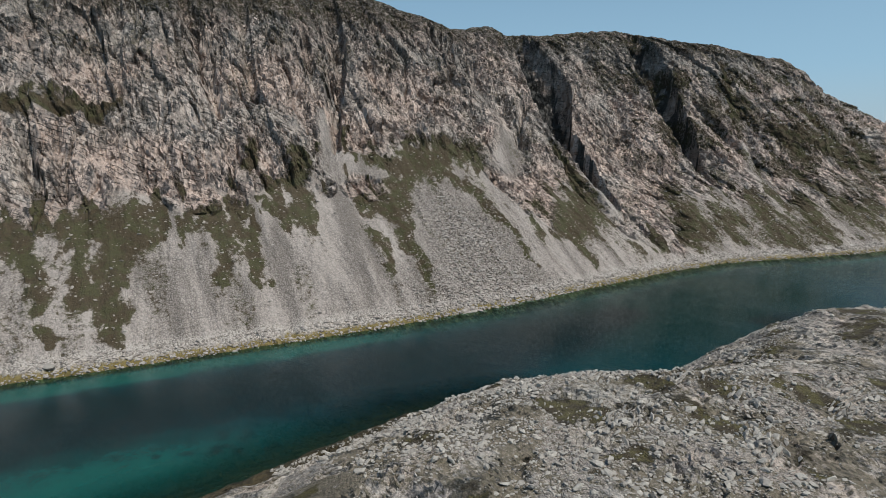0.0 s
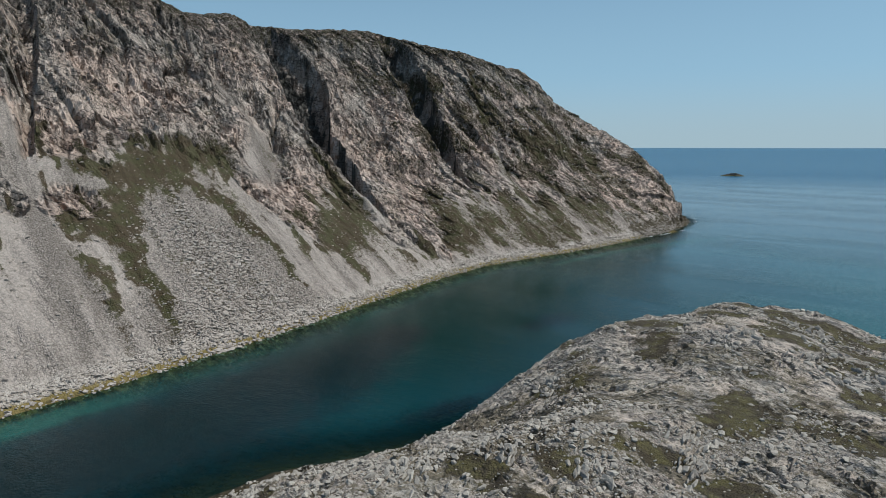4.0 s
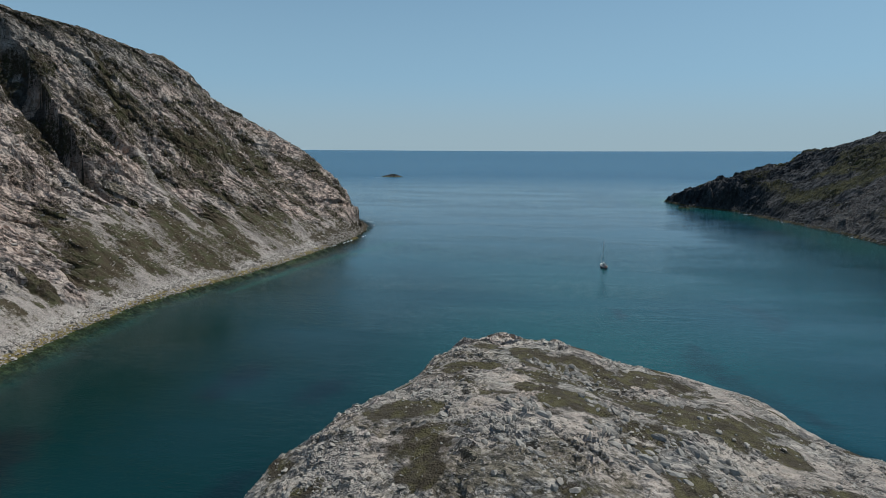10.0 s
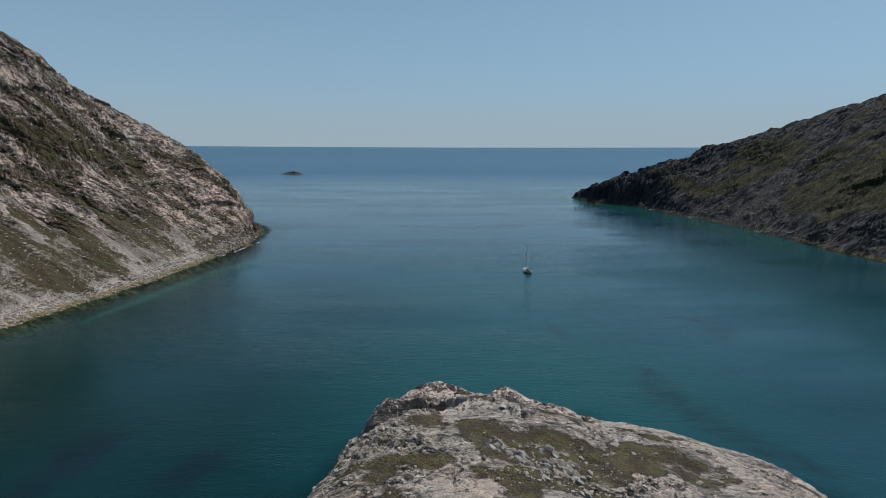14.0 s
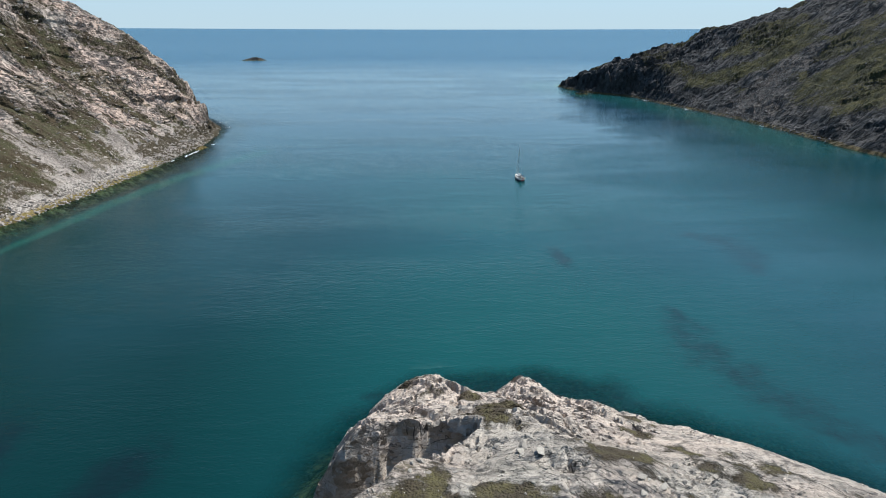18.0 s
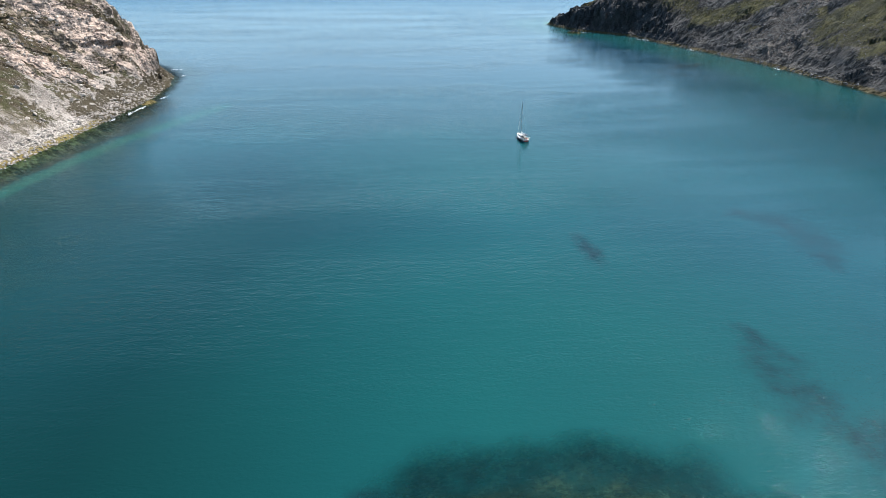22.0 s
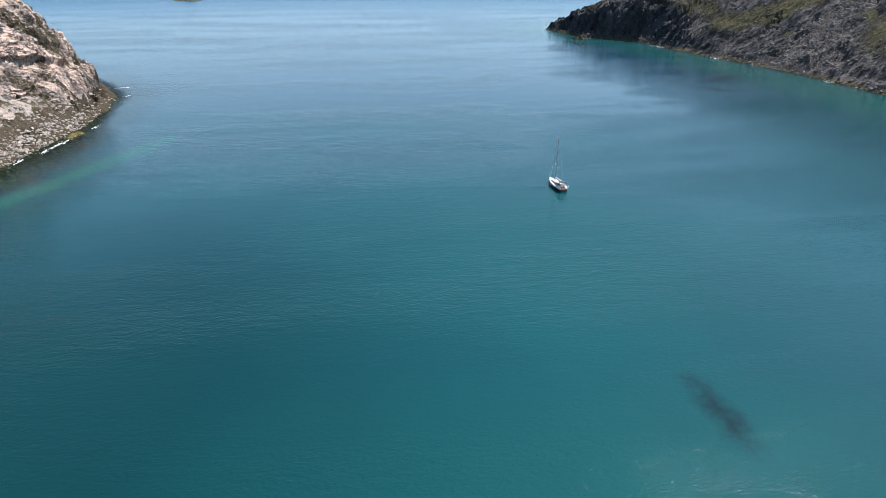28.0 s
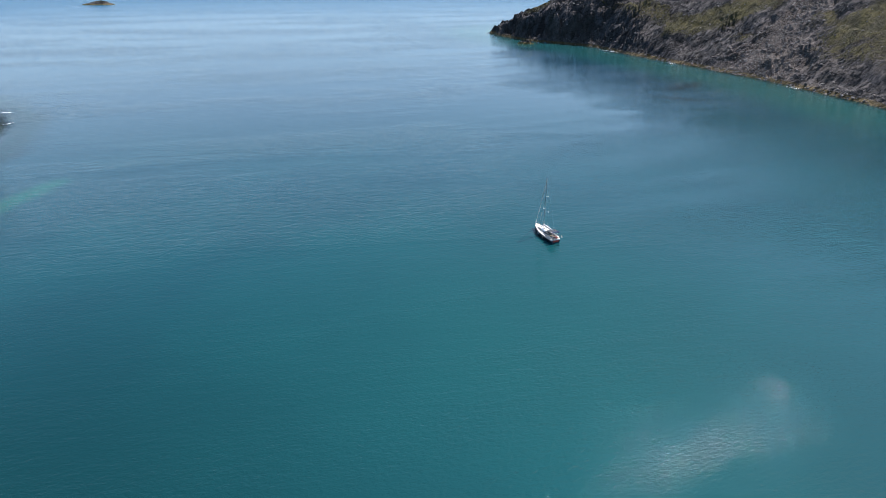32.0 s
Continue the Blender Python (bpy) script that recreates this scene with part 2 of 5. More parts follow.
def fell(x, y, draped=True):
    """Height of the fell, the distance from the shore, and how rocky it is; undraped, the face's relief is left as a push out from it."""
    d = coast(x, y, FELL_SHORE, FELL_LAND)
    d = d + 1.2 * fbm(x / 14, y / 14, 3, 5)
    tip = smooth(395, 455, y + 0.25 * (x + 140))
    cap = np.interp(y, [c[0] for c in CREST], [c[1] for c in CREST])
    foot = np.interp(y, [c[0] for c in ROCK_FOOT], [c[1] for c in ROCK_FOOT])
    z0 = profile(d, tip)
    rock = smooth(-4, 4, z0 - foot + 13 * fbm(y / 16, z0 / 26, 3, 9))
    for line in CHUTES:
        rock = rock * np.clip(near_line(y + 1.5 * perlin(y / 5, z0 / 5, 19), z0, line)[0] - 0.5, 0, 1)
    for oy, oz, ra, rb in OUTCROPS:
        rock = np.maximum(rock, smooth(1.15, 0.85, np.hypot((y - oy) / ra, (z0 - oz) / rb) + 0.25 * perlin(y / 5, z0 / 5, 20)))
    # buttresses and fissures: the face steps in and out along the shore
    warp = y + 7 * perlin(z0 / 30, y / 60, 3) + 2.5 * perlin(z0 / 9, y / 9, 4)
    columns = smooth(150, 60, y)
    dip, cross = 0.42 * y - 0.91 * z0, 0.91 * y + 0.42 * z0
    dip, cross = dip + 4 * fbm(y / 30, z0 / 30, 2, 26), cross + 2.0 * fbm(y / 17, z0 / 17, 3, 27)
    upright = smooth(-0.08, 0.08, fbm(y / 50, z0 / 50, 2, 56) + 0.5 * columns - 0.12) * smooth(250, 190, y)
    wild = smooth(-0.2, 0.2, fbm(y / 26, z0 / 26, 2, 28))
    slabs = (broken(dip, cross, 52, 23, 4.5, 1.2, 31) + broken(dip, cross, 17, 8, 2.6, 1.2, 32)
             + (0.35 + 0.65 * wild) * (broken(dip, cross, 6.5, 3.2, 1.9, 0.9, 33) + broken(dip, cross, 2.8, 1.6, 1.2, 0.6, 43)))
    level, stack = y - 0.15 * z0, 0.16 * y + 0.99 * z0 - 0.10 * (x + 150) + 2.5 * fbm(y / 30, z0 / 20, 3, 30)
    cape = smooth(330, 410, y)
    slabs = slabs * (1 - cape) + cape * (broken(level, stack, 34, 9, 2.8, 0.3, 37) + broken(level, stack, 11, 3.6, 1.9, 0.25, 38) + (0.4 + 0.6 * wild) * broken(level, stack, 4.5, 1.9, 1.3, 0.2, 39))
    across = warp + 0.12 * z0
    posts = (broken(z0, across, 50, 19, 5.0, 2.0, 34) + broken(z0, across, 18, 6.0, 2.8, 1.6, 35)
             + (0.35 + 0.65 * wild) * (broken(z0, across, 7, 2.6, 1.8, 0.9, 36) + broken(z0, across, 2.8, 1.4, 1.1, 0.5, 46)))
    dd = d + rock * (5 * ridged(warp / 60, z0 / 160, 2, 21) - 2.0 + (slabs * (1 - upright) + posts * upright))
    fissure = ridged((warp + 0.25 * z0) / 19, z0 / 90, 1, 24)
    dd = dd - rock * 5.0 * smooth(0.42, 0.50, fissure) * smooth(0.0, 0.25, perlin(y / 25, z0 / 25, 25))
    relief = dd - d
    for line, deep in GULLIES:
        off, side = near_line(warp * 0.4 + y * 0.6, z0, line)
        g = np.where(side > 0, np.clip(1 - 0.65 * off, 0, 1), np.clip(1.12 - off, 0, 1) ** 0.35)
        dd = dd - deep * g
    push = 0.0 if draped else 0.58 * relief
    z = profile(dd - push, tip)
    # ledges
    slant = 0.55 - 0.25 * tip
    for step, much, seed in ((6.5, 0.24, 40), (2.4, 0.34, 44)):
        k = (z + slant * y + 6 * fbm(y / 26, x / 26, 2, seed) + 1.4 * perlin(y / 5, z / 5, seed + 1)) / step
        part_k = k - np.floor(k)
        saw = (smooth(0.55, 1.0, part_k) - part_k) * step
        z = z + rock * much * saw * smooth(-0.1, 0.25, fbm(y / 24, z / 20, 2, seed + 2))
    z = z + rock * (0.6 * fbm(x / 6, y / 6, 3, 60) + 0.5 * fbm(x / 2.2, y / 2.2, 2, 67))
    top = cap + 0.05 * np.maximum(d - 150, 0) + 4 * fbm(x / 40, y / 40, 4, 61) + 2.2 * fbm(x / 8, y / 8, 4, 62)
    soft = 5.0
    z = -soft * np.logaddexp(-z / soft, -top / soft)
    loose = (1 - rock) * smooth(0, 4, d)
    z = z + loose * (1.8 * fbm(y / 9, x / 30, 3, 63) + 0.5 * fbm(x / 2.2, y / 2.2, 3, 64))
    ledge = tip * smooth(2, 5, d) * smooth(16, 9, d)
    z = z + ledge * (-1.0 + 4.0 * smooth(0.0, 0.3, fbm(y / 12, x / 12, 3, 66)))
    return (z, d, rock, z0, tip) if draped else (z, d, rock, z0, tip, push)


def profile(d, tip):
    """Height above the sea by the distance from the shore: a boulder beach, a scree slope, a rock face."""
    slope = np.interp(d, [-60, -20, -4, 0, 4, 9, 72, 150, 190, 400], [-14, -8, -2, 0, 2.2, 3.6, 47, 140, 172, 230])
    point = np.interp(d, [-60, -20, -4, 0, 3, 6, 7.5, 11, 24, 50, 110, 165, 400], [-16, -10, -3, 0, 2.2, 3.5, 10, 15, 38, 62, 106, 142, 230])
    return slope * (1 - tip) + point * tip


# the low rocky point that the camera flies over
POINT_SHORE = [(-45, -260), (-48, -120), (-56, -80), (-64, -52), (-70, -30), (-66, -5), (-52, 20), (-41, 45), (-34, 66),
               (-23, 92), (-18, 108), (-13, 122), (-7, 131), (3, 136), (14, 135), (27, 133), (42, 126), (60, 113),
               (71, 98), (83, 75), (100, 40), (112, -20), (118, -120), (130, -260)]
POINT_LAND = POINT_SHORE
KNOLLS = ((0, 119.5, 7, 4.6), (-6, 107, 8, -0.9), (13, 120, 5, 3.4), (5, 121, 3.5, -4.5), (19, 122, 3, -3.5), (9, 127, 4, -2), (46, 96, 9, -0.6), (29, 110, 6, -1.5),
          (-20, 55, 12, 3.5), (-14, 28, 10, 2.5), (26, 118, 5, 1.2), (3, 105, 7, -0.5), (2, 96, 5, -1.5), (22, 88, 5, -1.5), (19, 103, 6, -2.2), (60, 84, 10, -3.6), (-9, 0, 13, 5.2), (-16, -12, 9, 1.5), (-34, 33, 8, -3.2), (-28, 49, 6, -2.0), (28, 104, 8, -2.5), (45, 103, 6, -1.3), (61, 80, 9, -3.6))
HEATH_ON_POINT = ((12, 81, 7, 4), (18, 80, 7, 4), (24, 84, 8, 4), (29, 68, 9, 5), (35, 64, 7, 4), (6, 88, 5, 3), (13, 59, 6, 4),
                  (-11, 53, 6, 4), (-6, 14, 4, 3), (14, 16, 5, 9), (15, 87, 6, 3), (27, 41, 5, 5), (37, 65, 6, 4), (7, 85, 5, 6),
                  (28, 88, 7, 4), (-9, 78, 5, 2), (-2, 78, 4, 2), (11, 22, 3, 8), (18, -5, 5, 5), (-5, -35, 7, 4), (9, -1, 3, 2),
                  (9, -22, 4, 3), (40, 30, 9, 8), (5, 105, 4.5, 3), (8, 109, 3, 2.5), (4, 113, 2, 1.5), (19, 97, 5, 2.5), (25, 108, 3, 2),
                  (7, 65, 4, 3), (12, 63, 5, 4), (25, 68, 6, 5), (30, 62, 6, 5), (37, 61, 6, 4), (43, 59, 5, 4), (21, 49, 3, 4), (1, -12, 5, 3), (-7, -18, 5, 3), (-26, -13, 4, 3))


# a cleft that cuts into the west side behind the outer knoll: (x, y, half width)
NOTCH = ((-26, 91, 9), (-12, 96, 7.5), (-5, 100, 5), (2, 103, 2.6))


def point(x, y):
    """Height of the point, its distance from the shore, and how overgrown and rubbly it is."""
    d = coast(x, y, POINT_SHORE, POINT_LAND) + 1.0 * fbm(x / 9, y / 9, 3, 105)
    back = np.interp(y, [-200, -60, 0, 40, 70, 95, 105, 118, 128, 135], [34, 29, 29.0, 29.5, 28, 25.5, 23, 15.5, 10, 5])
    east = smooth(14, 60, x - 0.05 * y)
    back = back - east * np.interp(y, [-60, 40, 90, 110, 130], [3, 6.5, 7.4, 6.6, 3])
    for kx, ky, r, h in KNOLLS:
        back = back + h * np.exp(-((x - kx) ** 2 + (y - ky) ** 2) / (r * r))
    west = np.interp(d, [-40, -12, 0, 4, 12, 22, 36, 60], [-9, -5, 0, 1.4, 5, 11, 20, 31])
    steep = np.interp(d, [-40, -12, 0, 3, 7, 11, 20, 60], [-14, -8, 0, 6, 14, 22, 28, 34])
    eastern = np.interp(d, [-40, -12, 0, 4, 9, 16, 30, 50, 90], [-9, -5, 0, 2.5, 8, 15, 20, 24, 31])
    cliff = np.interp(d, [-40, -12, 0, 2.5, 5, 8, 14, 60], [-14, -8, 0, 7, 15, 22, 28, 36])
    s, c = smooth(5, 52, y), smooth(82, 98, y)
    face = west * (1 - s) + (steep * (1 - c) + cliff * c) * s
    e2 = smooth(0, 25, x - 0.02 * y)
    face = face * (1 - e2) + eastern * e2
    soft = 2.0
    z = -soft * np.logaddexp(-face / soft, -back / soft) + soft * 0.2
    land = smooth(0.5, 3, d)
    veg = 0.62 * fbm(x / 13 + 0.4 * y / 13, y / 13, 3, 120) + 0.02 - 0.12 * smooth(100, 115, y) - 0.14 * smooth(35, 5, y)
    for hx, hy, ra, rb in HEATH_ON_POINT:
        veg = np.maximum(veg, 0.62 - 0.5 * np.hypot((x - hx) / ra, (y - hy) / rb) + 0.2 * perlin(x / 5, y / 5, 122))
    veg = smooth(-0.05, 0.35, veg + 0.25 * fbm(x / 3.5, y / 3.5, 3, 121))
    rubble = smooth(102, 92, y) * smooth(-0.12, 0.30, fbm(x / 14, y / 14, 3, 123) + 0.30 * smooth(25, -25, y) + 0.15 * smooth(0, -30, x) - 0.22 * smooth(10, 60, y))
    rock = land * (1 - 0.8 * veg)
    off, side = near_line(x + 1.2 * perlin(x / 4, y / 4, 131), y + 1.2 * perlin(x / 4, y / 4, 132), NOTCH)
    veg = veg * smooth(0.9, 1.4, off)
    z = z - np.interp(x, [-16, -8, -3, 3], [11, 10, 7, 2.5]) * smooth(1.0, 0.65, off) * smooth(1, 4, d)
    z = z + land * 1.7 * fbm(x / 22, y / 22, 3, 106) * smooth(118, 80, y)
    crag = smooth(-0.10, 0.18, fbm(x / 10, y / 10, 3, 117)) * (1 - 0.75 * smooth(30, 42, x) * smooth(65, 85, y)) * (1 - 0.35 * smooth(104, 112, y))
    rock = rock * (0.18 + 0.82 * crag)
    # slabs that dip to one side, with broken edges
    turn = 0.5 * perlin(x / 40, y / 40, 112)
    q = x * (0.62 + turn) + y * 0.75 + 2.2 * fbm(x / 9, y / 9, 2, 107)
    for step, much, seed in ((4.6, 0.85, 108), (1.5, 0.5, 114)):
        k = q / step
        frac = k - np.floor(k)
        z = z + rock * much * (smooth(0.0, 0.86, frac) - frac) * smooth(-0.15, 0.3, fbm(x / 12, y / 12, 2, seed)) * (1.6 if step > 2 else 1.3)
    sway = 2.0 * fbm(x / 13, y / 13, 2, 109)
    u, v = x * 0.8 - y * 0.6 + sway, x * 0.6 + y * 0.8 + sway
    z = z + rock * (broken(u, v, 9.0, 4.0, 0.75, 0.3, 115) + broken(u, v, 3.4, 1.5, 0.45, 0.3, 116)
                    + (0.55 + 0.45 * rubble) * broken(u, v, 1.35, 0.8, 0.40, 0.28, 118))
    z = z + land * smooth(96, 106, y) * smooth(30, 20, x) * (broken(u, v, 7.0, 2.8, 0.7, 0.45, 119) + broken(u, v, 2.6, 1.3, 0.35, 0.35, 126))
    z = z + 0.16 * fbm(x / 2.0, y / 2.0, 3, 111)
    return z, d, veg * land, rubble * land * (1 - 0.6 * crag)


# the darker headland across the bay
FAR_SHORE = [(420, 60), (330, 180), (285, 260), (262, 310), (255, 345), (250, 370), (250, 430), (248, 485), (238, 543), (226, 600),
             (222, 645), (205, 672), (186, 697), (176, 740), (172, 768), (181, 792), (215, 812), (290, 830), (420, 850), (760, 900)]
FAR_LAND = FAR_SHORE + [(900, 900), (900, 60)]


FAR_SLOPE = ([-60, -15, 0, 3, 60, 150, 300, 600], [-14, -6, 0, 2, 44, 112, 150, 165])
FAR_WALL = ([-60, -15, 0, 3, 10, 22, 60, 110, 300], [-16, -8, 0, 5, 22, 36, 54, 84, 150])


# a pale fan of scree, and heath, on its slope: (y, z, half width)
FAR_FAN = ((500, 1, 22), (512, 14, 15), (519, 30, 10), (522, 48, 7))
FAR_HEATH = (((590, 20, 7), (560, 30, 11), (545, 44, 12), (548, 60, 12)), ((480, 14, 8), (474, 28, 14), (462, 40, 20), (440, 48, 24)), ((600, 45, 8), (560, 62, 10)), ((420, 24, 12), (390, 40, 16)))


def far_head(x, y):
    """Height of the headland, the distance from its shore, and how rocky it is."""
    d = coast(x, y, FAR_SHORE, FAR_LAND) + 2.0 * fbm(x / 14, y / 14, 3, 205)
    low = smooth(560, 690, y)
    z0 = np.interp(d, *FAR_SLOPE) * (1 - low) + np.interp(d, *FAR_WALL) * low
    rock = np.clip(low + smooth(0.0, 0.3, fbm(x / 40, y / 40, 3, 206)), 0, 1) * smooth(1, 5, d)
    dd = d + rock * (6 * ridged(y / 26, z0 / 60, 3, 207) - 2.5 + low * (broken(z0, y + 0.2 * z0, 40, 13, 9, 3, 211) + broken(z0, y, 18, 5, 4, 2, 212)))
    z = np.interp(dd, *FAR_SLOPE) * (1 - low) + low * np.interp(dd, *FAR_WALL)
    cap = np.interp(x - 0.6 * (y - 600), [60, 80, 141, 190, 228, 244, 311, 361, 419, 560, 900], [5, 10, 29, 43, 52, 62, 77, 91, 107, 142, 169])
    cap = cap + 5 * fbm(x / 24, y / 24, 4, 210) + low * (6 * facets(x / 16, y / 16, 213)[0] - 2.5)
    z = -3 * np.logaddexp(-z / 3, -cap / 3)
    f1, edge, val = cells(x / 7 + y / 9, y / 7 + z / 9, 208)
    z = z + rock * (3.0 * (val - 0.5) - 2.0 * (1 - smooth(0, 0.16, edge))) + smooth(0, 6, d) * (2.4 * fbm(x / 11, y / 11, 4, 209))
    return z, d, rock
# ---- materials ----
class Shade:
    """A node material, put together call by call."""

    def __init__(self, name):
        self.mat = bpy.data.materials.new(name)
        self.mat.use_nodes = True
        self.tree = self.mat.node_tree
        self.tree.nodes.clear()
        self.out = self.tree.nodes.new("ShaderNodeOutputMaterial")
        self.pos = self.tree.nodes.new("ShaderNodeNewGeometry").outputs["Position"]

    def link(self, value, socket):
        if isinstance(value, bpy.types.NodeSocket):
            self.tree.links.new(value, socket)
        elif isinstance(value, (tuple, list)) and len(value) == 3 and len(socket.default_value) == 4:
            socket.default_value = (*value, 1.0)
        else:
            socket.default_value = value

    def node(self, kind, **inputs):
        n = self.tree.nodes.new(kind)
        for key, value in inputs.items():
            self.link(value, n.inputs[key.replace("_", " ")])
        return n

    def math(self, op, a, b=0.0, clamp=False):
        n = self.tree.nodes.new("ShaderNodeMath")
        n.operation, n.use_clamp = op, clamp
        self.link(a, n.inputs[0])
        self.link(b, n.inputs[1])
        return n.outputs[0]

    def scaled(self, vec, by):
        n = self.tree.nodes.new("ShaderNodeVectorMath")
        n.operation = "MULTIPLY"
        self.link(vec, n.inputs[0])
        n.inputs[1].default_value = by
        return n.outputs[0]

    def turned(self, vec, rx, ry, rz, by=(1, 1, 1)):
        n = self.tree.nodes.new("ShaderNodeMapping")
        self.link(vec, n.inputs["Vector"])
        n.inputs["Rotation"].default_value = (radians(rx), radians(ry), radians(rz))
        n.inputs["Scale"].default_value = by
        return n.outputs[0]

    def noise(self, scale, detail=4.0, rough=0.55, vec=None, bend=0.0):
        n = self.node("ShaderNodeTexNoise", Vector=vec or self.pos, Scale=scale, Detail=detail, Roughness=rough, Distortion=bend)
        return n.outputs["Fac"]

    def voronoi(self, scale, vec=None, edge=False, out="Distance", rand=1.0):
        n = self.tree.nodes.new("ShaderNodeTexVoronoi")
        if edge:
            n.feature = "DISTANCE_TO_EDGE"
        self.link(vec or self.pos, n.inputs["Vector"])
        n.inputs["Scale"].default_value = scale
        n.inputs["Randomness"].default_value = rand
        return n.outputs[out]

    def facets(self, scale, vec, tilt, step):
        """Relief of broken rock in metres: plane faces, each tilted and set back by chance; and a value for each face."""
        n = self.tree.nodes.new("ShaderNodeTexVoronoi")
        self.link(vec, n.inputs["Vector"])
        n.inputs["Scale"].default_value = scale

        def vector(op, a, b):
            m = self.tree.nodes.new("ShaderNodeVectorMath")
            m.operation = op
            self.link(a, m.inputs[0])
            self.link(b, m.inputs[1])
            return m.outputs["Value"] if op == "DOT_PRODUCT" else m.outputs[0]

        lean = vector("SUBTRACT", n.outputs["Color"], (0.5, 0.5, 0.5))
        height = vector("DOT_PRODUCT", vector("SUBTRACT", vec, n.outputs["Position"]), lean)
        tone = self.node("ShaderNodeSeparateColor", Color=n.outputs["Color"]).outputs[2]
        return self.math("ADD", self.math("MULTIPLY", height, 2.0 * tilt), self.math("MULTIPLY", tone, step)), tone

    def span(self, value, a, b, lo=0.0, hi=1.0, soft=True):
        n = self.tree.nodes.new("ShaderNodeMapRange")
        n.interpolation_type = "SMOOTHSTEP" if soft else "LINEAR"
        self.link(value, n.inputs["Value"])
        for key, v in (("From Min", a), ("From Max", b), ("To Min", lo), ("To Max", hi)):
            n.inputs[key].default_value = v
        return n.outputs["Result"]

    def mix(self, fac, a, b, how="MIX"):
        n = self.tree.nodes.new("ShaderNodeMix")
        n.data_type, n.blend_type = "RGBA", how
        self.link(fac, n.inputs[0])
        self.link(a, n.inputs[6])
        self.link(b, n.inputs[7])
        return n.outputs[2]

    def attr(self, name):
        n = self.tree.nodes.new("ShaderNodeAttribute")
        n.attribute_name = name
        return n.outputs["Fac"]

    def split(self):
        n = self.tree.nodes.new("ShaderNodeSeparateXYZ")
        self.tree.links.new(self.pos, n.inputs[0])
        return n.outputs

    def bump(self, height, distance, strength=1.0, normal=None):
        n = self.node("ShaderNodeBump", Height=height, Distance=distance, Strength=strength)
        if normal is not None:
            self.link(normal, n.inputs["Normal"])
        return n.outputs[0]

    def finish(self, colour, rough=0.9, normal=None, metal=0.0, spec=0.3, **more):
        b = self.node("ShaderNodeBsdfPrincipled", Base_Color=colour, Roughness=rough, Metallic=metal)
        b.inputs["Specular IOR Level"].default_value = spec
        for key, value in more.items():
            self.link(value, b.inputs[key.replace("_", " ")])
        if normal is not None:
            self.link(normal, b.inputs["Normal"])
        self.tree.links.new(b.outputs[0], self.out.inputs["Surface"])
        return self.mat


